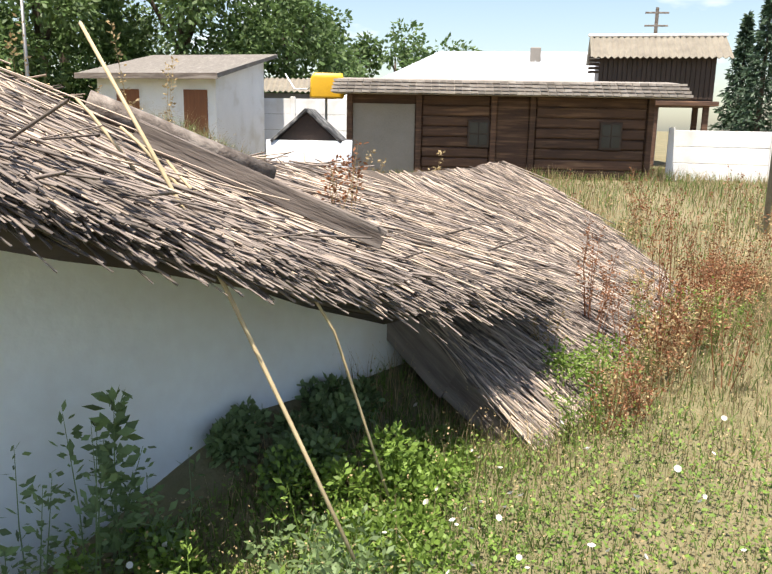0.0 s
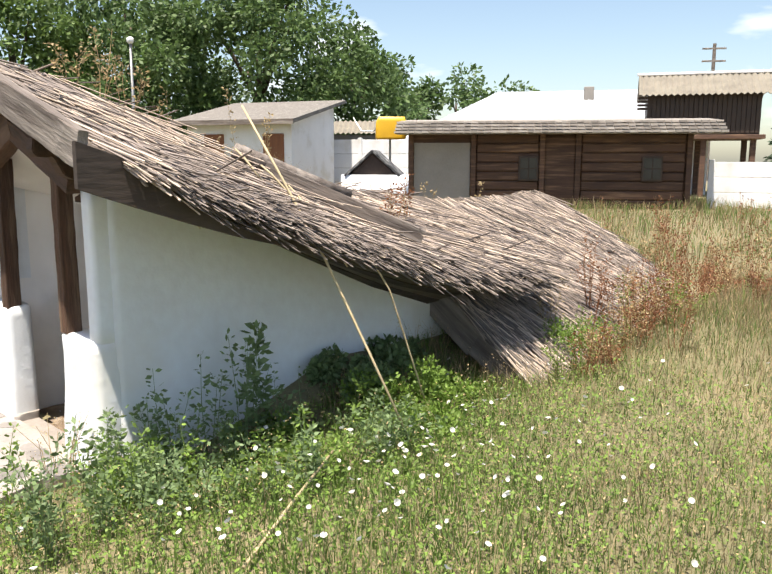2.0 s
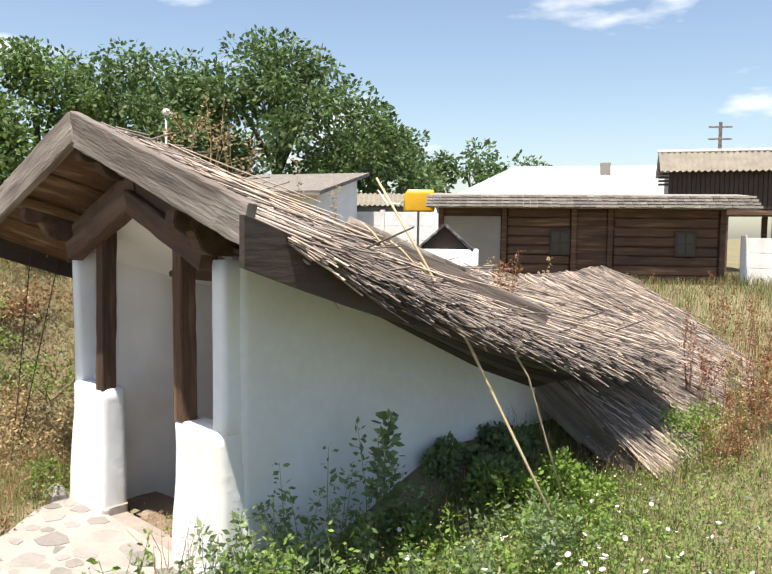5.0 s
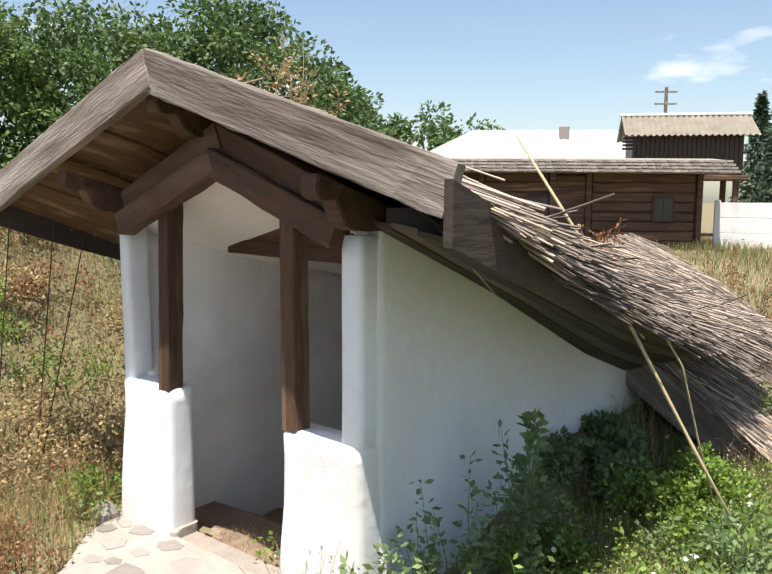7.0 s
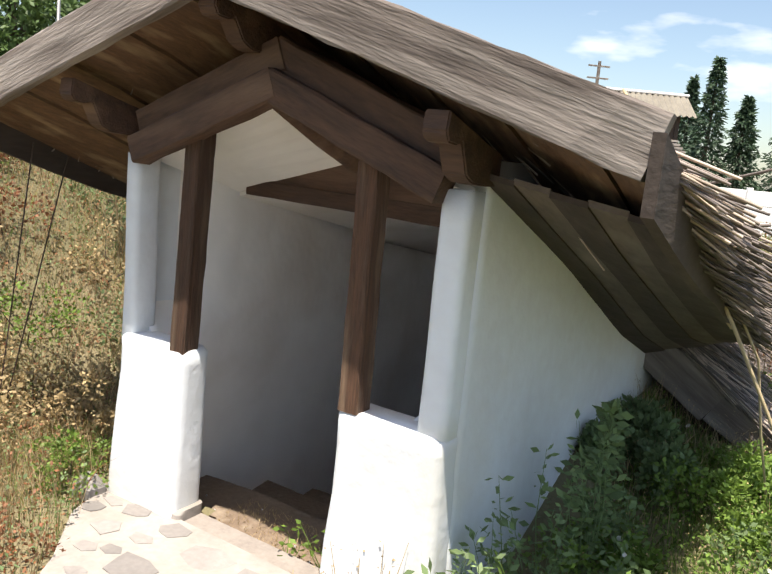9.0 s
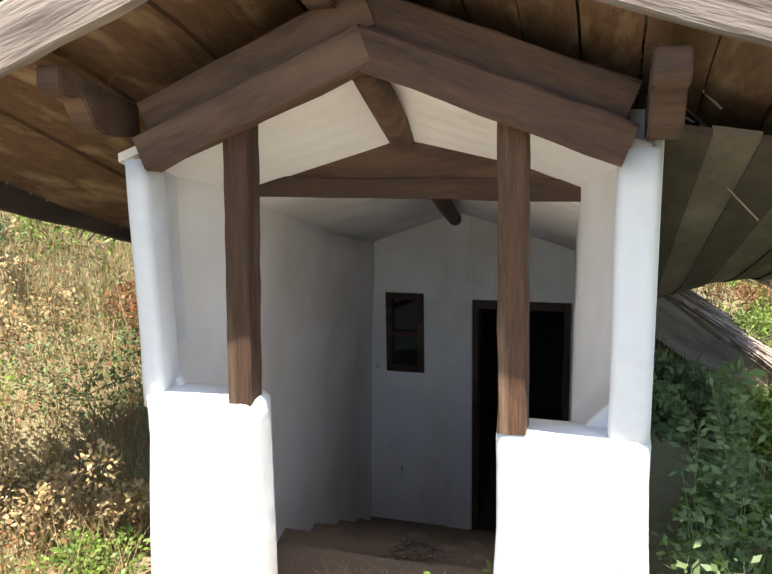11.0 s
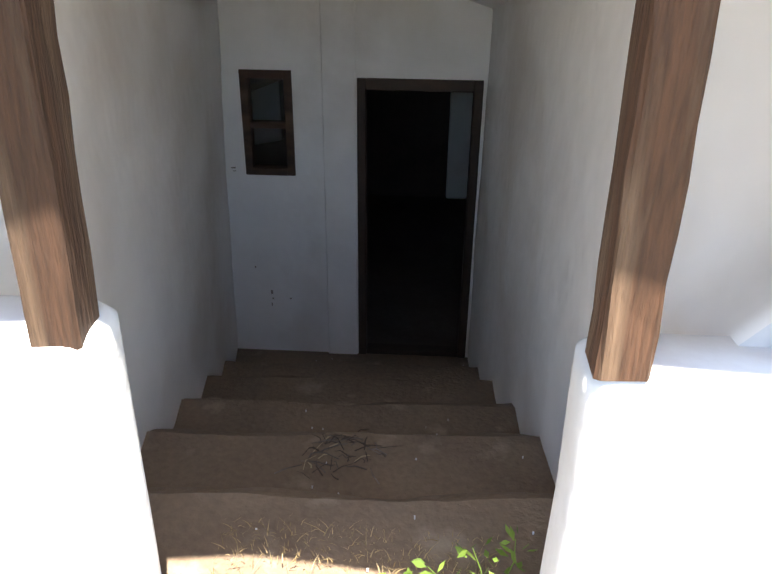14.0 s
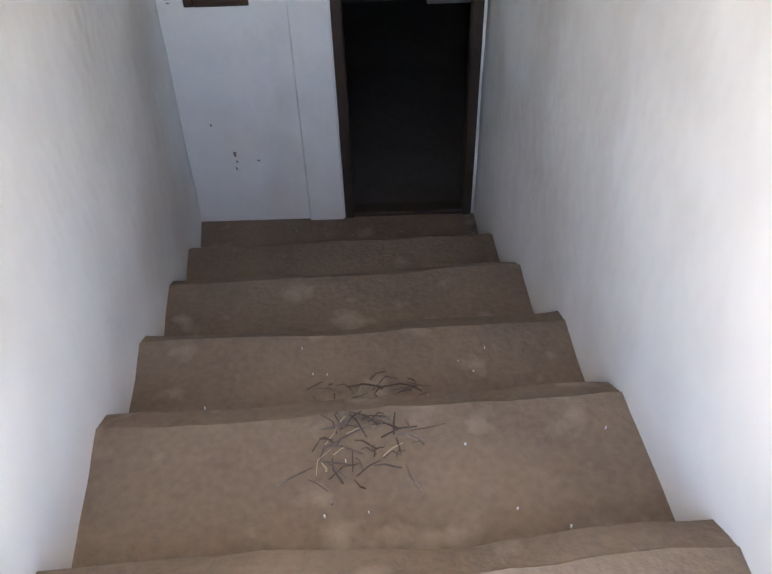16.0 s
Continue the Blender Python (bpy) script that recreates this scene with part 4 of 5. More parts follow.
def far_house():
    th = thing("far_house", "white house under a wide pale metal hip roof", "house", at=(-12.35, 27.3, -0.1), rz=32)
    part("wall", block((-6, -4, 0), (5, 4, 2.4)), M_WHITE, th)
    bm = bmesh.new()
    lo = [bm.verts.new(p) for p in ((-6.5, -4.5, 2.4), (5.5, -4.5, 2.4), (5.5, 4.5, 2.4), (-6.5, 4.5, 2.4))]
    hi = [bm.verts.new(p) for p in ((-3.0, 0, 4.55), (3.0, 0, 4.55))]
    for f in ((lo[0], lo[1], hi[1], hi[0]), (lo[1], lo[2], hi[1]), (lo[2], lo[3], hi[0], hi[1]), (lo[3], lo[0], hi[0]), (lo[3], lo[2], lo[1], lo[0])):
        bm.faces.new(f)
    rf = part("roof", bm, M_METAL, th, "pale blue-white metal roof")
    part("chimney", block((0.6, -1.0, 3.8), (1.0, -0.6, 4.62), 0.02), M_GREYPL, rf)
    for k in range(14):
        x = -5.6 + k * 0.8
        t = min(1.0, (x + 6.5) / 3.5, (5.5 - x) / 2.5)
        beam("seam", (x, -4.5, 2.42), (x, -4.5 + 4.5 * t, 2.42 + 2.15 * t), 0.03, 0.04, M_METAL, rf, "", 0.004, 0, 1)
    return th


far_house()


def fence(a, b, n, name, label, height, group):
    a, b = Vector(a), Vector(b)
    ang = math.degrees(math.atan2(b.y - a.y, b.x - a.x))
    th = thing(name, label, "fence", group, at=tuple(a), rz=ang)
    L = (b - a).length
    for k in range(n + 1):
        part("post", block((L * k / n - 0.07, -0.07, -0.1), (L * k / n + 0.07, 0.07, height + 0.05), 0.01), M_WHITE, th)
    for k in range(n):
        for r in range(4):
            part("panel", block((L * k / n + 0.072, -0.03, 0.0 + height / 4 * r), (L * (k + 1) / n - 0.072, 0.03, height / 4 * (r + 1) - 0.012), 0.006), M_WHITE, th)
    return th


fence((-2.45, 18.0, -0.08), (5.9, 21.2, -0.08), 4, "concrete_fence", "white painted concrete panel fence", 1.55, "")
fence((-15.0, 15.0, 0.3), (-9.0, 19.5, 0.3), 4, "concrete_fence", "white painted concrete fence behind the shed", 1.9, "")


# ---- plants ----
def leaf_cloud(count, rng, sample, size=(0.05, 0.09), aspect=0.5, droop=0.3):
    verts, faces = [], []
    for _ in range(count):
        c, out = sample(rng)
        s = rng.uniform(*size)
        d = (out + Vector((rng.gauss(0, 0.6), rng.gauss(0, 0.6), rng.gauss(0, 0.5) - droop))).normalized()
        w = d.cross(Vector((rng.gauss(0, 1), rng.gauss(0, 1), rng.gauss(0, 1)))).normalized() * s * aspect * 0.5
        k = len(verts)
        verts += [c, c + d * s * 0.5 + w, c + d * s, c + d * s * 0.5 - w]
        faces.append((k, k + 1, k + 2, k + 3))
    return [tuple(v) for v in verts], faces


def tree(name, base, height, crown_r, crown_lo, leaves, leaf_mat, label, seed, leaf=(0.16, 0.30), clumps=58, flat=0.8):
    rng = random.Random(seed)
    th = thing(name, label, "tree", at=base)
    top = Vector((rng.uniform(-0.3, 0.3), rng.uniform(-0.3, 0.3), height * 0.8))
    part("trunk", tube([Vector((0, 0, -0.3)), Vector((0.05, 0.05, height * 0.3)), top * 0.7, top], [height * 0.035, height * 0.028, height * 0.016, 0.02], 8), M_BARK, th, smooth=True)
    centres = []
    zc = (crown_lo + height) / 2
    hz = (height - crown_lo) / 2
    for _ in range(clumps):
        while True:
            q = Vector((rng.uniform(-1, 1), rng.uniform(-1, 1), rng.uniform(-1, 1)))
            if q.length < 1:
                break
        q = q.normalized() * (q.length ** 0.45)
        taper = 1.0 - 0.25 * max(0, q.z)
        centres.append((Vector((q.x * crown_r * taper, q.y * crown_r * taper, zc + q.z * hz)), crown_r * rng.uniform(0.20, 0.36)))
    for c, r in centres[:9]:
        s = Vector((0, 0, max(height * 0.2, c.z * 0.5)))
        part("limb", tube([s, s.lerp(c, 0.5) + Vector((0, 0, 0.2)), c], [height * 0.014, height * 0.009, 0.015], 5), M_BARK, th, smooth=True)

    def pick(r_):
        c, r = r_.choice(centres)
        o = Vector((r_.gauss(0, 1), r_.gauss(0, 1), r_.gauss(0, 1))).normalized()
        p = c + Vector((o.x, o.y, o.z * flat)) * r * (r_.random() ** 0.4)
        return p, o
    v, f = leaf_cloud(leaves, rng, pick, leaf, 0.55, 0.35)
    tagged(from_arrays("crown", v, f, leaf_mat, th), kind="stuff")
    return th


W_LBL = "leafy dark green walnut tree behind the outbuilding"
for k, (x, y, h, r, lo, n, m) in enumerate([
        (-21.0, 17.5, 8.7, 4.1, 0.5, 19000, F_TREE), (-24.0, 13.5, 8.3, 3.7, 0.5, 16000, F_TREE), (-19.5, 21.5, 6.6, 2.8, 0.3, 9000, F_TREE),
        (-25.5, 9.5, 8.2, 3.5, 0.4, 14000, F_TREE2), (-24.0, 5.0, 6.9, 3.3, 0.3, 13000, F_TREE2), (-27.0, 0.0, 7.2, 3.7, 0.3, 12000, F_TREE2),
        (-30.0, -6.0, 8.3, 4.2, 0.3, 9000, F_TREE), (-28.0, 16.5, 8.6, 3.8, 0.3, 9000, F_TREE)]):
    tree("broadleaf_tree", (x, y, 0.3), h, r, lo, n, m, W_LBL if m is F_TREE else "light green acacia tree at the meadow's edge", 70 + k)
for k, (x, y, h, r) in enumerate([(-22.0, 27.0, 6.0, 2.3), (-20.2, 29.8, 5.7, 2.7), (-18.2, 31.5, 4.9, 2.5), (-25.5, 27.5, 6.4, 2.6)]):
    tree("broadleaf_tree", (x, y, 0.3), h, r, 0.8, 4200, F_TREE, "distant round green tree behind the shed", 90 + k, (0.2, 0.34), 22)


def conifer(base, h, r, seed):
    rng = random.Random(seed)
    th = thing("conifer_tree", "dark slender conifer behind the white fence", "tree", "conifers by the fence", at=base)
    part("trunk", tube([(0, 0, -0.3), (0, 0, h * 0.5), (0, 0, h)], [0.14, 0.09, 0.01], 7), M_BARK, th)

    def pick(r_):
        z = h * (0.08 + 0.92 * r_.random() ** 1.2)
        a = r_.uniform(0, 6.283)
        rad = r * (1 - z / h) ** 0.85 * (r_.random() ** 0.5) * (0.75 + 0.25 * math.sin(z * 9 + a * 2))
        return Vector((math.cos(a) * rad, math.sin(a) * rad, z - 0.25 * rad)), Vector((math.cos(a), math.sin(a), -0.2))
    v, f = leaf_cloud(5200, rng, pick, (0.14, 0.32), 0.3, 0.2)
    tagged(from_arrays("crown", v, f, F_CONE, th), kind="stuff")


for k, (x, y, h, r) in enumerate([(-4.2, 32.5, 6.5, 1.5), (-5.5, 34.4, 5.9, 1.3), (-2.9, 33.0, 5.0, 1.5), (-1.2, 35.0, 7.0, 1.7), (0.6, 33.5, 6.0, 1.5)]):
    conifer((x, y, 0.3), h, r, 110 + k)


def blades(name, n, seed, region, mat, height, width, label, keep=None, lean=0.35):
    """Grass as one sheet of blades: three triangles bent over, each on the ground."""
    r = np.random.RandomState(seed)
    x = r.uniform(region[0], region[1], n)
    y = r.uniform(region[2], region[3], n)
    ok = keep(x, y, r) if keep else np.ones(n, bool)
    x, y = x[ok], y[ok]
    n = len(x)
    z = ground_z(x, y) - 0.02
    h = r.uniform(height[0], height[1], n) * (0.7 + 0.3 * np.sin(x * 1.7 + 2) * np.cos(y * 1.3))
    a = r.uniform(0, 2 * np.pi, n)
    w = r.uniform(width[0], width[1], n)
    lx, ly = r.normal(0, lean, n) * h, r.normal(0, lean, n) * h
    cx, cy = np.cos(a) * w, np.sin(a) * w
    p0 = np.stack([x - cx, y - cy, z], -1)
    p1 = np.stack([x + cx, y + cy, z], -1)
    mx, my = x + lx * 0.35, y + ly * 0.35
    p2 = np.stack([mx + cx * 0.75, my + cy * 0.75, z + h * 0.6], -1)
    p4 = np.stack([mx - cx * 0.75, my - cy * 0.75, z + h * 0.6], -1)
    p3 = np.stack([x + lx, y + ly, z + h], -1)
    v = np.stack([p0, p1, p2, p4, p3], 1).reshape(-1, 3)
    k = np.arange(n) * 5
    f = np.concatenate([np.stack([k, k + 1, k + 2], -1), np.stack([k, k + 2, k + 3], -1), np.stack([k + 3, k + 2, k + 4], -1)])
    return tagged(from_arrays(name, v, f, mat), label, "grass", kind="stuff")


def off_house(x, y):
    porch = (x > -0.62) & (x < 1.40 + 0.20 * ((y > 0.3) & (y < 2.2))) & (y > -0.05) & (y < 3.7)
    main = (np.abs(x - MX) < 1.95) & (y > 2.9) & (y < MY1) | (((x - MX) ** 2 + ((y - MY1) / 1.15) ** 2) < 3.7)
    left = -0.46 + 0.75 * np.clip(-0.10 - y, 0, 0.9)
    right = 1.18 + 0.35 * np.clip(-0.25 - y, 0, 1.2)
    path = (x > left) & (x < right) & (y <= 0.05) & (y > -4.2)
    return ~(porch | main | path)


def greenness(x, y):
    """Greener by the side wall and under the eaves, drier out on the meadow."""
    return np.exp(-(((x - 2.6) / 1.5) ** 2 + ((y - 0.5) / 2.1) ** 2))


blades("green_grass", 130000, 1, (1.2, 6.5, -2.2, 6.0), F_GREEN, (0.05, 0.20), (0.0012, 0.0034), "lush green grass beside the side wall",
       lambda x, y, r: off_house(x, y) & (r.rand(len(x)) < 0.42 + 0.58 * greenness(x, y)))
blades("dry_grass", 130000, 2, (1.2, 8.0, -2.5, 10.0), F_DRY, (0.08, 0.34), (0.001, 0.0026), "dry yellow seeding grass",
       lambda x, y, r: off_house(x, y) & (r.rand(len(x)) > 0.22 + 0.78 * greenness(x, y)), 0.25)
blades("dry_grass", 50000, 3, (-9.0, 10.0, 5.0, 22.0), F_DRY, (0.15, 0.45), (0.003, 0.008), "pale dry meadow grass further off", lambda x, y, r: off_house(x, y) & (r.rand(len(x)) < 0.6), 0.3)
blades("green_grass", 30000, 4, (-9.0, 10.0, 5.0, 22.0), F_GREEN, (0.15, 0.40), (0.003, 0.008), "green meadow grass further off", lambda x, y, r: off_house(x, y), 0.3)
blades("dry_grass", 85000, 5, (-12.0, 0.3, -3.5, 9.0), F_DRY, (0.15, 0.48), (0.0008, 0.0022), "tall dry grass on the west side", lambda x, y, r: off_house(x, y), 0.3)
blades("green_grass", 60000, 6, (-12.0, 0.3, -3.5, 9.0), F_GREEN, (0.12, 0.36), (0.0008, 0.0022), "green weeds on the west side", lambda x, y, r: off_house(x, y), 0.3)

blades("dry_grass", 16000, 31, (-4.2, -0.45, -2.6, 2.8), F_STRAW, (0.12, 0.45), (0.0009, 0.0024), "tangled dry grass beside the porch", lambda x, y, r: off_house(x, y), 0.5)
blades("dry_grass", 2500, 32, (-3.4, -0.45, -2.6, 1.5), F_RUST, (0.10, 0.38), (0.0009, 0.0022), "rust-brown dead stalks beside the porch", lambda x, y, r: off_house(x, y), 0.5)
blades("green_grass", 8000, 33, (-5.0, -0.45, -2.6, 3.5), F_BUSH, (0.10, 0.34), (0.0009, 0.0024), "green grass between the dry tangle", lambda x, y, r: off_house(x, y), 0.4)
blades("dry_grass", 42000, 7, (-40.0, -9.0, -8.0, 34.0), F_DRY, (0.25, 0.6), (0.008, 0.02), "dry grass and weeds on the far meadow", None, 0.35)
blades("green_grass", 36000, 8, (-40.0, -9.0, -8.0, 34.0), F_GREEN, (0.2, 0.55), (0.008, 0.02), "green weeds on the far meadow", None, 0.35)


def low_leaves(name, n, seed, region, mat, height, size, label, keep):
    """Small broad leaves of clover and bindweed close over the ground."""
    r = np.random.RandomState(seed)
    x, y = r.uniform(region[0], region[1], n), r.uniform(region[2], region[3], n)
    ok = keep(x, y, r)
    x, y = x[ok], y[ok]
    n = len(x)
    c = np.stack([x, y, ground_z(x, y) + r.uniform(height[0], height[1], n)], -1)
    a, t = r.uniform(0, 6.283, n), r.uniform(-0.7, 0.9, n)
    d = np.stack([np.cos(a) * np.cos(t), np.sin(a) * np.cos(t), np.sin(t)], -1)
    w = np.stack([-np.sin(a), np.cos(a), r.uniform(-0.5, 0.5, n)], -1)
    s = r.uniform(size[0], size[1], n)[:, None]
    v = np.stack([c, c + d * s * 0.5 + w * s * 0.32, c + d * s, c + d * s * 0.5 - w * s * 0.32], 1).reshape(-1, 3)
    return tagged(from_arrays(name, v, np.arange(n * 4).reshape(-1, 4), mat), label, "weeds", kind="stuff")


low_leaves("clover", 60000, 21, (1.35, 5.2, -2.0, 3.4), F_BUSH, (0.0, 0.11), (0.010, 0.030), "low green clover and bindweed leaves", lambda x, y, r: off_house(x, y) & (r.rand(len(x)) < 0.25 + 0.75 * greenness(x, y)))
low_leaves("dry_seed_heads", 45000, 22, (1.4, 7.5, -2.0, 9.0), F_STRAW, (0.05, 0.30), (0.006, 0.016), "fine straw-coloured seed heads over the grass", lambda x, y, r: off_house(x, y) & (r.rand(len(x)) > 0.6 * greenness(x, y)))
low_leaves("low_weeds", 22000, 23, (-3.2, 0.3, -3.4, 3.0), F_RUST, (0.0, 0.25), (0.010, 0.028), "brown and rust low weeds on the west side", lambda x, y, r: off_house(x, y))
low_leaves("low_weeds", 42000, 24, (-7.0, 0.3, -3.4, 6.0), F_WEED, (0.0, 0.22), (0.012, 0.032), "grey-green low weeds on the west side", lambda x, y, r: off_house(x, y))
blades("dry_grass", 45000, 11, (0.9, 9.0, -7.0, -2.0), F_DRY, (0.08, 0.30), (0.0015, 0.004), "dry grass in front of the house", lambda x, y, r: off_house(x, y))
blades("green_grass", 30000, 12, (0.9, 9.0, -7.0, -2.0), F_GREEN, (0.08, 0.25), (0.0015, 0.004), "green grass in front of the house", lambda x, y, r: off_house(x, y))
low_leaves("dry_seed_heads", 26000, 25, (-7.0, 0.0, -3.0, 6.0), F_STRAW, (0.1, 0.42), (0.006, 0.016), "fine straw-coloured seed heads on the west bank", lambda x, y, r: off_house(x, y))


# ---- single weeds and bushes ----
def stalk_weed(name, base, h, stems, leaf_mat, leaves, label, seed, size=(0.02, 0.05), spread=0.12, stem_mat=None, bare=0.15, tops=0.0, curl=0.15):
    """Upright weed: thin stems with leaves or seed heads along them."""
    rng = random.Random(seed)
    th = thing(name, label, "weed", at=(base[0], base[1], base[2] - 0.03))
    lines = []
    for k in range(stems):
        a, q = rng.uniform(0, 6.283), rng.uniform(0.3, 1.0) * spread
        hh = h * rng.uniform(0.6, 1.0) if k else h
        foot = Vector((math.cos(a) * q * 0.4, math.sin(a) * q * 0.4, 0))
        tip = Vector((math.cos(a) * q * 1.6 + rng.gauss(0, curl * 0.2), math.sin(a) * q * 1.6 + rng.gauss(0, curl * 0.2), hh))
        mid = foot.lerp(tip, 0.5) + Vector((rng.gauss(0, 0.02), rng.gauss(0, 0.02), 0.03))
        lines.append((foot, mid, tip))
        part("stem", tube([foot, mid, tip], [0.0020 + 0.0022 * h, 0.0016 + 0.0012 * h, 0.001], 5), stem_mat or leaf_mat, th)

    def pick(r):
        f0, m0, t0 = r.choice(lines)
        u = bare + (1 - bare) * (r.random() if not tops else 1 - (1 - tops) * r.random() ** 2)
        p = f0.lerp(m0, u * 2) if u < 0.5 else m0.lerp(t0, u * 2 - 1)
        a = r.uniform(0, 6.283)
        o = Vector((math.cos(a), math.sin(a), 0.45))
        return p + o * r.uniform(0, 0.03 + 0.04 * (1 - u)), o
    v, f = leaf_cloud(leaves, rng, pick, size, 0.5, 0.1)
    tagged(from_arrays("leaves", v, f, leaf_mat, th), kind="stuff")
    return th


def bush(base, r, h, mat, leaves, label, seed, size=(0.02, 0.045), name="bush"):
    rng = random.Random(seed)
    th = thing(name, label, "bush", at=(base[0], base[1], base[2] - 0.04))
    lumps = []
    for k in range(13):
        a, q = rng.uniform(0, 6.283), r * rng.random() ** 0.5
        c = Vector((math.cos(a) * q, math.sin(a) * q, h * rng.uniform(0.25, 0.8) * (1 - 0.45 * q / r)))
        lumps.append((c, r * rng.uniform(0.25, 0.45)))
        if k < 7:
            part("stem", tube([(0, 0, 0), c * 0.5, c], [0.006, 0.004, 0.002], 4), M_BARK, th)

    def pick(g):
        c, s = g.choice(lumps)
        o = Vector((g.gauss(0, 1), g.gauss(0, 1), g.gauss(0.25, 1))).normalized()
        p = c + o * s * g.random() ** 0.45
        p.z = max(0.01, p.z)
        return p, o
    v, f = leaf_cloud(leaves, rng, pick, size, 0.6, 0.05)
    tagged(from_arrays("leaves", v, f, mat, th), kind="stuff")
    return th


def gz(x, y):
    return float(ground_z(x, y))


def on_ground(x, y):
    return (x, y, gz(x, y))


# by the side wall
stalk_weed("tall_thistle", on_ground(1.66, 0.80), 0.80, 1, F_WEED, 150, "tall grey-green thistle standing by the white wall", 1, (0.04, 0.09), 0.03)
for k, (x, y, h) in enumerate([(1.55, 0.30, 0.62), (1.60, 0.50, 0.66), (1.72, 0.66, 0.74), (1.50, 0.12, 0.48), (1.66, 0.20, 0.42), (1.85, 0.45, 0.40), (1.62, 0.80, 0.5), (1.80, 0.95, 0.42), (1.42, -0.10, 0.45), (1.55, -0.2, 0.3)]):
    stalk_weed("green_weed", on_ground(x, y), h, 4, F_WEED, 150, "leafy grey-green weed growing against the white wall", 10 + k, (0.02, 0.06), 0.10)
RG = random.Random(91)
for k in range(16):
    y = RG.uniform(-0.9, 0.1)
    x = RG.uniform(1.34, 2.15) + 0.35 * max(0.0, -0.25 - y)
    stalk_weed("green_weed", on_ground(x, y), RG.uniform(0.28, 0.58), 4, F_WEED if k % 3 else F_BUSH, 130, "leafy grey-green weed standing in the grass by the pier", 60 + k, (0.015, 0.045), 0.10)
for k in range(26):
    y = RG.uniform(-0.5, 1.35)
    x = RG.uniform(2.10, 2.70) - 0.25 * max(0.0, 0.3 - y)
    stalk_weed("green_weed", on_ground(x, y), RG.uniform(0.22, 0.48), 4, (F_WEED, F_BUSH, F_WEED)[k % 3], 120, "sunlit grey-green weed standing in the grass", 760 + k, (0.015, 0.045), 0.10)
bush(on_ground(2.10, 1.78), 0.38, 0.44, F_BUSH, 5200, "dense bright green bush in the sun", 31, (0.018, 0.04))
bush(on_ground(2.42, 1.50), 0.28, 0.18, F_BUSH, 2200, "low bright green bush beside the cane", 32, (0.018, 0.04))
bush(on_ground(1.60, 1.66), 0.24, 0.36, F_WEED, 2600, "dark green creeper bush in the shade of the wall", 33, (0.03, 0.06))
bush(on_ground(1.56, 2.15), 0.24, 0.30, F_WEED, 2400, "dark green creeper bush under the eave", 34, (0.03, 0.06))
bush(on_ground(1.70, 0.05), 0.24, 0.30, F_WEED, 1300, "green bindweed patch beside the pier", 35, (0.03, 0.05))
bush(on_ground(1.75, 0.75), 0.26, 0.26, F_BUSH, 1300, "green low weeds before the bank", 36, (0.02, 0.045))
bush(on_ground(1.95, 2.40), 0.22, 0.18, F_BUSH, 1800, "green tangle at the foot of the verge board", 37, (0.02, 0.045))
# rust-brown dock along and on the main roof's edge
R5 = random.Random(12)


def roof_or_ground(x, y):
    q = (x - MX) / 2.05
    top = MRIDGE - MFALL * (0.82 * q + 0.18 * q * q) if q < 1 and y < MY1 else -9
    return (x, y, max(top, gz(x, y)))


for k in range(44):
    x, y = R5.uniform(1.8, 3.1), R5.uniform(3.5, 7.2)
    m, nm = ((F_RUST, "rust-brown dried dock stalk by the thatch"), (F_STRAW, "straw-coloured dry weed by the thatch"), (F_RUST, "rust-brown dried dock stalk by the thatch"))[k % 3]
    stalk_weed("dry_dock", roof_or_ground(x, y), R5.uniform(0.35, 0.85), 4, m, 260, nm, 200 + k, (0.012, 0.03), 0.13, None, 0.25, 0.0)
for k, (x, y) in enumerate([(2.25, 3.9), (2.45, 4.6), (2.3, 5.3), (2.6, 6.2), (2.1, 3.5)]):
    bush(roof_or_ground(x, y), 0.34, 0.36, F_BUSH if k % 2 == 0 else F_RUST, 1100, "mixed green and brown weeds growing along the thatch", 240 + k, (0.015, 0.035))
for k in range(22):
    x, y = R5.uniform(-1.5, 3.4), R5.uniform(8.0, 11.5)
    stalk_weed("tall_dry_weed", on_ground(x, y), R5.uniform(0.6, 1.25), 5, F_STRAW if k % 2 else F_RUST, 190, "tall dry meadow weed with brown seed heads", 300 + k, (0.02, 0.05), 0.22, F_STRAW, 0.3)
# weeds hiding the low eave corner
R9 = random.Random(44)
for k in range(16):
    x, y = R9.uniform(2.38, 2.85), R9.uniform(3.0, 4.9)
    stalk_weed("dry_dock", on_ground(x, y), R9.uniform(0.3, 0.62), 5, (F_RUST, F_STRAW, F_BUSH)[k % 3], 240, ("rust-brown dried dock by the eave corner", "straw-coloured weed by the eave corner", "green weed by the eave corner")[k % 3], 700 + k, (0.012, 0.03), 0.15, None, 0.1)
# on and behind the ridge
for k, (x, y, h) in enumerate([(0.35, 0.55, 0.5), (0.32, 0.75, 0.42), (0.40, 0.35, 0.30), (1.30, 2.35, 0.42), (1.25, 2.55, 0.36)]):
    stalk_weed("dry_weed_on_roof", (x, y, porch_top(x, y) + 0.06), h, 4, F_STRAW if k < 3 else F_RUST, 130, "dry brown weed rooted in the thatch", 340 + k, (0.015, 0.04), 0.10, F_STRAW, 0.25)
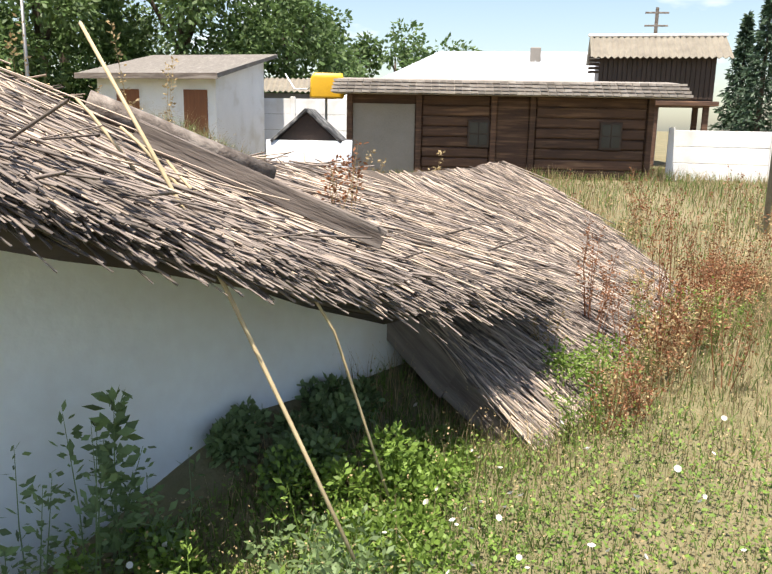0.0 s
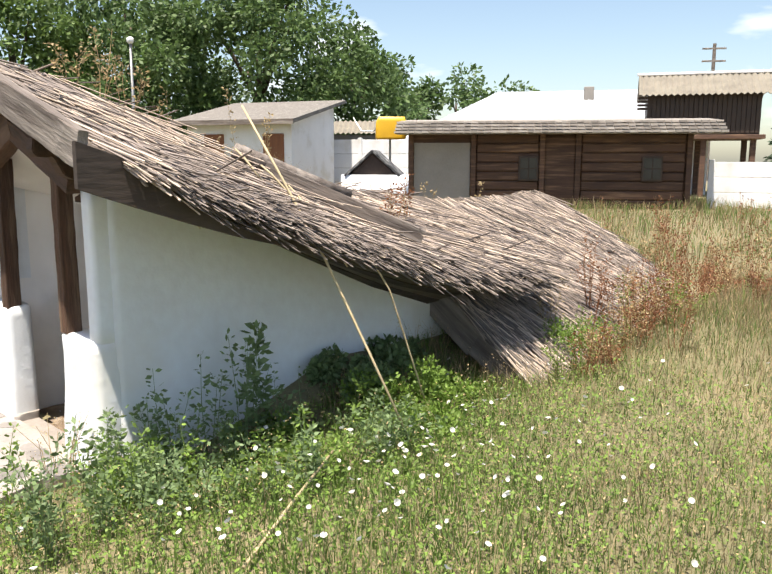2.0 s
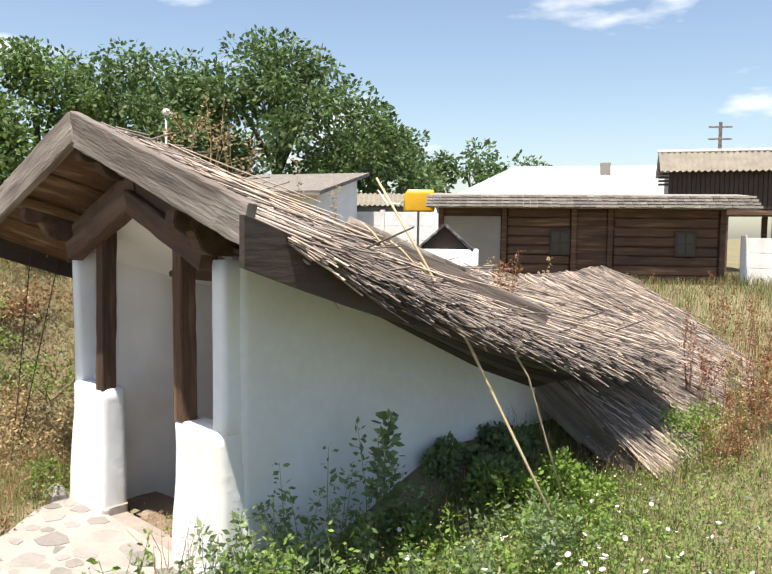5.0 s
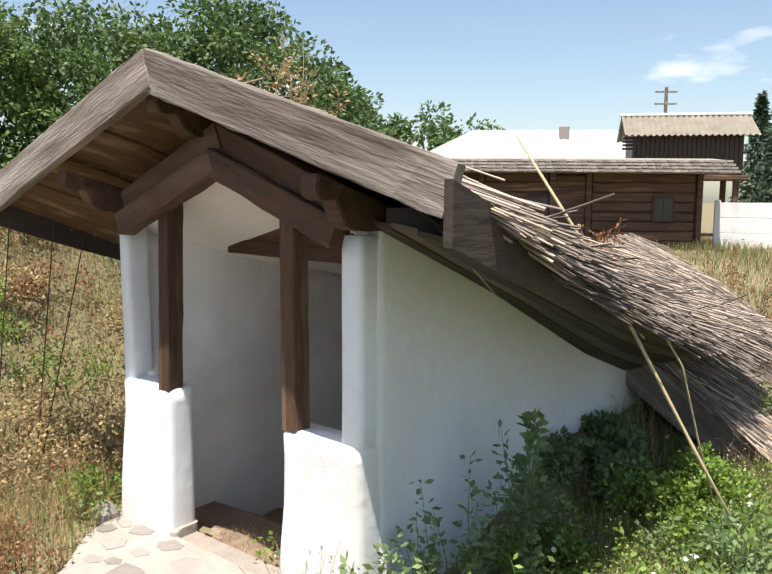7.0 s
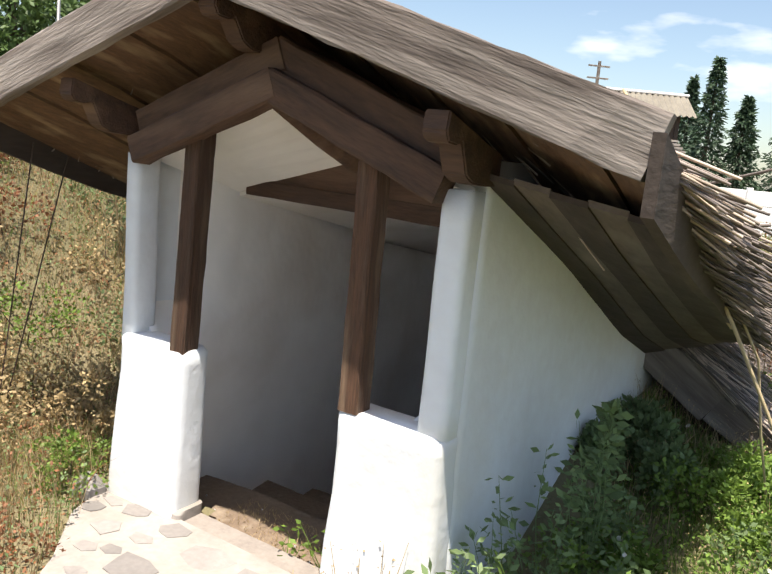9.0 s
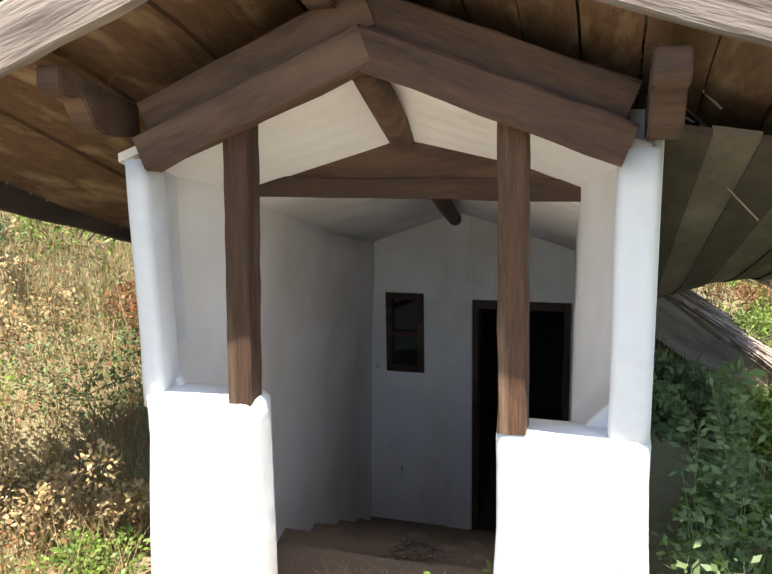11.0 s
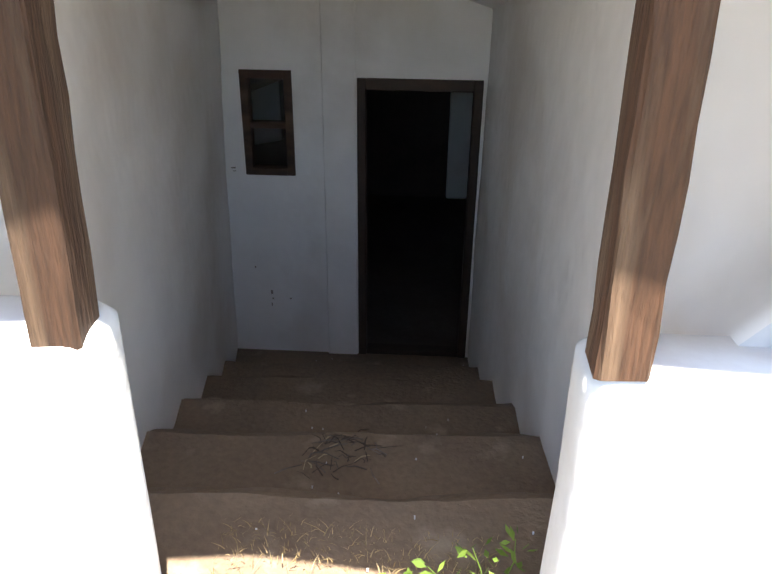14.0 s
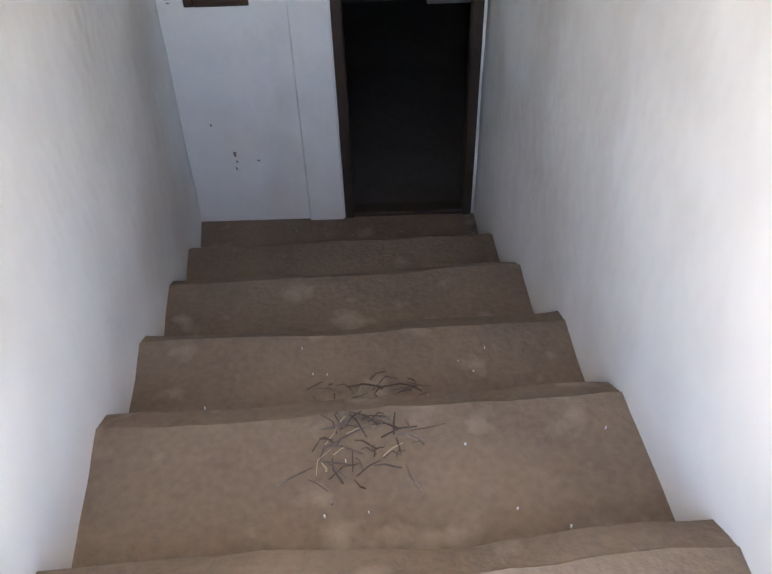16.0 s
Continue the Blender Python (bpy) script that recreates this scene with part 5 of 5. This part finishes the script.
for k, (x, y, h) in enumerate([(-1.55, 1.7, 2.3), (-1.8, 2.3, 2.4), (-1.5, 2.9, 2.1), (-2.0, 3.4, 2.3), (-2.1, 1.4, 1.8), (-1.0, 5.4, 1.5), (-0.7, 5.6, 1.4)]):
    stalk_weed("tall_dry_weed", on_ground(x, y), h * 0.86, 5, F_STRAW, 420, "tall straw-coloured weed behind the roof", 360 + k, (0.02, 0.05), 0.22, F_STRAW, 0.45)
# west of the porch
for k in range(34):
    x, y = R5.uniform(-3.6, -0.72), R5.uniform(-1.6, 2.6)
    if x > -0.95 and y < -0.4 or x > -1.25 and y > 0.2:
        continue
    m, nm = ((F_WEED if k % 2 else F_RUST, "dull green bush beside the porch" if k % 2 else "orange-brown dried bush beside the porch"), (F_STRAW, "straw-coloured dry bush beside the porch"), (F_BUSH, "yellow-green bush beside the porch"))[k % 3]
    bush(on_ground(x, y), R5.uniform(0.22, 0.42), R5.uniform(0.3, 0.7), m, 900, nm, 400 + k, (0.015, 0.04))
bush(on_ground(-0.78, 0.05), 0.22, 0.75, F_STRAW, 1500, "dry tangled weeds against the west pier", 441, (0.015, 0.035))
bush(on_ground(-0.62, -0.12), 0.20, 0.38, F_BUSH, 1100, "yellow-green weeds against the west pier", 442, (0.015, 0.035))
for k in range(18):
    x, y = R5.uniform(-1.6, -0.25), R5.uniform(-2.2, -0.25)
    if x > -0.46 + 0.75 * min(0.9, max(0.0, -0.10 - y)) - 0.25:
        continue
    m, nm = ((F_RUST, "orange-brown dried weeds by the path"), (F_STRAW, "straw-coloured dry weeds by the path"), (F_BUSH, "yellow-green weeds by the path"))[k % 3]
    bush(on_ground(x, y), R5.uniform(0.18, 0.30), R5.uniform(0.2, 0.4), m, 800, nm, 500 + k, (0.012, 0.03))
# at the threshold and before the east pier
stalk_weed("heart_leaf_weed", (0.76, 0.20, -0.37), 0.24, 5, F_BUSH, 60, "fresh green heart-leaved weed on the sill", 451, (0.025, 0.045), 0.10)
stalk_weed("heart_leaf_weed", (0.57, 0.12, -0.37), 0.16, 3, F_BUSH, 18, "fresh green heart-leaved weed on the sill", 452, (0.03, 0.05), 0.05)
stalk_weed("dry_twiggy_weed", on_ground(1.26, -0.20), 0.46, 7, F_STRAW, 90, "bare dry weed in front of the white pier", 453, (0.008, 0.02), 0.16, F_STRAW, 0.3)
stalk_weed("dry_twiggy_weed", on_ground(1.08, -0.18), 0.38, 6, F_STRAW, 70, "bare dry weed in front of the white pier", 454, (0.008, 0.02), 0.14, F_STRAW, 0.3)
blades("dry_grass", 900, 9, (0.08, 0.82, 0.10, 0.42), F_STRAW, (0.01, 0.035), (0.0008, 0.002), "short dried grass on the sunlit earth", None, 0.9)
for ob in (scene.objects[-1],):
    ob.location.z -= 0.03

# bindweed flowers in the grass
R6 = random.Random(8)
fl = thing("white_flower", "small white bindweed flower in the grass", "flower", "white flowers", at=on_ground(2.4, 0.9))
bm = bmesh.new()
ring = [bm.verts.new((math.cos(a) * 0.020, math.sin(a) * 0.020, 0.012 + 0.002 * (k % 2))) for k, a in enumerate(np.linspace(0, 2 * math.pi, 10, endpoint=False))]
c0 = bm.verts.new((0, 0, 0))
for k in range(10):
    bm.faces.new((c0, ring[k], ring[(k + 1) % 10]))
part("petals", bm, F_WHITE, fl)
part("stem", tube([(0, 0, -0.16), (0.004, 0, -0.08), (0, 0, 0.0)], [0.0015, 0.0015, 0.0015], 4), F_GREEN, fl)
for k in range(210):
    if k < 150:
        x, y = R6.gauss(2.95, 0.42), R6.gauss(0.75, 0.75)
    else:
        x, y = R6.uniform(1.6, 4.6), R6.uniform(-1.2, 4.0)
    if x < 1.6 or y > 2.7 and x < 2.6:
        continue
    copy_thing(fl, pose(x, y, gz(x, y) + R6.uniform(0.10, 0.20), R6.uniform(-50, 50), R6.uniform(-50, 50), R6.uniform(0, 360)) @ Matrix.Scale(R6.uniform(0.4, 0.85), 4))
fl.location.z += 0.15

# ---- flagstone path ----
def path_edges(y):
    left = -0.46 + 0.75 * min(0.9, max(0.0, -0.10 - y))
    right = 1.18 + 0.35 * min(1.2, max(0.0, -0.25 - y))
    return left, right


path = structure(new("path"), "pale flagstone path set in mortar", "path")
rings = []
for y in np.linspace(-4.2, -0.02, 16):
    a, b = path_edges(y)
    a += 0.04 * math.sin(y * 7)
    b += 0.04 * math.sin(y * 6 + 1)
    rings.append([(a, y, -0.40), (b, y, -0.40), (b, y, -0.312), ((a + b) / 2, y, -0.308), (a, y, -0.312)])
part("mortar_bed", loft(rings), M_MORTAR, path)
R7 = random.Random(3)
spots = []
for _ in range(4000):
    y = R7.uniform(-4.1, -0.10)
    a, b = path_edges(y)
    x, r = R7.uniform(a + 0.06, b - 0.06), R7.uniform(0.045, 0.12)
    if all((x - p[0]) ** 2 + (y - p[1]) ** 2 > (0.88 * (r + p[2])) ** 2 for p in spots):
        spots.append((x, y, r))
for x, y, r in spots[:260]:
    n = R7.randint(5, 8)
    pts = []
    for k in range(n):
        a = 2 * math.pi * k / n + R7.uniform(-0.25, 0.25)
        q = r * R7.uniform(0.65, 1.1)
        pts.append((x + math.cos(a) * q * 1.15, y + math.sin(a) * q * 0.85))
    part("flagstone", prism(pts, "z", -0.33, -0.3075 + R7.uniform(-0.0015, 0.003)), M_STONE, path)
st = linked("rough_stone", loft([rounded_rect(-0.55 + q, -0.40 - q, -0.16 + q, -0.05 - q, 0.03, z, 0.03, 3, 3) for z, q in ((-0.38, 0.0), (-0.28, 0.0), (-0.23, 0.03))]), M_STONE)
tagged(st, "rough pale stone lying by the west pier", "stone")

# ---- small things on the stairs ----
R8 = random.Random(17)
for k in range(112):
    if k < 62:
        cx, cy = R8.choice(((0.27, 0.98), (0.40, 1.05), (0.30, 1.10)))
        c = Vector((cx + R8.gauss(0, 0.045), min(1.12, cy + R8.gauss(0, 0.05)), -0.632))
    else:
        c = Vector((0.36 + R8.gauss(0, 0.11), 1.40 + R8.gauss(0, 0.04), -0.895))
    a, L = R8.uniform(0, 3.14), R8.uniform(0.03, 0.12)
    d = Vector((math.cos(a), math.sin(a) * (0.7 if k < 62 else 0.35), 0)) * L
    kink = Vector((R8.gauss(0, 0.006), R8.gauss(0, 0.006), 0.005 + 0.01 * R8.random()))
    r = R8.uniform(0.0012, 0.0028)
    tagged(linked("twig", tube([c - d * 0.5, c + kink, c + d * 0.5], [r, r, r * 0.6], 5), M_CANE if k % 9 == 0 else (M_BARK if k % 2 else M_WOODX)), "dry broken twig lying on an earth step", "twig", "twigs on the stairs")
for k in range(40):
    s0 = R7.choice([(0.15, 0.5, -0.38), (0.70, 1.10, -0.635), (1.30, 1.65, -0.90), (3.15, 3.5, -1.81)])
    x, y = R7.uniform(-0.25, 1.0), R7.uniform(s0[0], s0[1])
    tagged(linked("plaster_crumb", block((x, y, s0[2] - 0.006), (x + R7.uniform(0.002, 0.006), y + R7.uniform(0.002, 0.006), s0[2] + 0.005), 0.0005), M_LIME), "tiny white crumb of plaster on the stairs", "crumb", "plaster crumbs")

# ---- things beyond ----
# guy wires under the west eave
for a, b in (((-1.20, -0.24, 1.36), (-1.34, -0.36, -0.34)), ((-1.20, 0.02, 1.30), (-1.30, -0.12, -0.34)), ((-1.20, 0.22, 1.24), (-1.31, -0.10, -0.34))):
    tagged(linked("stay_wire", tube([a, b], [0.004, 0.004], 5), M_DARK), "thin dark stay wire from the eave to the ground", "wire", "stay wires")


def lamp_post(at, h, label):
    th = thing("lamp_post", label, "lamp post", at=at)
    part("pole", tube([(0, 0, -0.1), (0, 0, h * 0.5), (0, 0, h)], [0.045, 0.04, 0.03], 10), M_GREYMET, th, smooth=True)
    part("lamp_head", loft([rounded_rect(-0.06 + q, 0.06 - q, -0.06 + q, 0.06 - q, 0.012, h + z, 0, 0) for z, q in ((-0.02, 0.03), (0.02, 0.0), (0.10, 0.0), (0.13, 0.025))]), M_WHITE, th, smooth=True)


lamp_post((1.33, 11.5, gz(1.33, 11.5)), 3.75, "slim grey lamp post in the meadow")
lamp_post((-11.3, 6.85, 0.0), 4.1, "slim lamp post behind the thatched roof")


def utility_pole(at, h):
    th = thing("utility_pole", "distant utility pole with two crossarms", "pole", at=at)
    part("pole", tube([(0, 0, -0.2), (0, 0, h)], [0.15, 0.10], 8), M_WOODX, th)
    for z in (h - 0.35, h - 1.1):
        part("crossarm", block((-0.7, -0.05, z), (0.7, 0.05, z + 0.1), 0.01, Matrix.Rotation(radians(35), 4, "Z")), M_WOODX, th)


utility_pole((-14.2, 47.0, 0.3), 8.4)
tn = thing("yellow_box", "rounded yellow metal cabin behind the shed eave", "cabin", at=(-9.25, 13.2, -0.1), rz=46)
part("shell", loft([rounded_rect(-0.40 + q, 0.42 - q * 0.4, -0.3, 0.3, 0.05, z, 0, 0) for z, q in ((2.16, 0.03), (2.20, 0.0), (2.62, 0.02), (2.74, 0.10))]), M_YELLOW, tn, smooth=True)
part("stand", block((-0.03, -0.03, -0.1), (0.03, 0.03, 2.17), 0.006), M_GREYMET, tn)
lean = thing("lean_to", "low grey lean-to with a corrugated roof", "shed", at=(-14.6, 17.3, 0.3), rz=45)
part("wall", block((-1.2, 0, 0), (1.2, 1.6, 2.1)), M_GREYPL, lean)
corrugated("roof_sheet", 2.9, 2.2, M_CORR, lean, Matrix.Translation((-1.45, -0.3, 2.15)) @ Matrix.Rotation(radians(14), 4, "X"), 16)
cb = [(-12.2, 14.6, 2.8), (-11.2, 14.0, 2.35), (-10.2, 13.5, 2.3), (-9.3, 13.2, 2.65)]
tagged(linked("cable", tube(cb, [0.02] * 4, 5), M_WHITE), "white cable sagging from roof to roof", "cable")
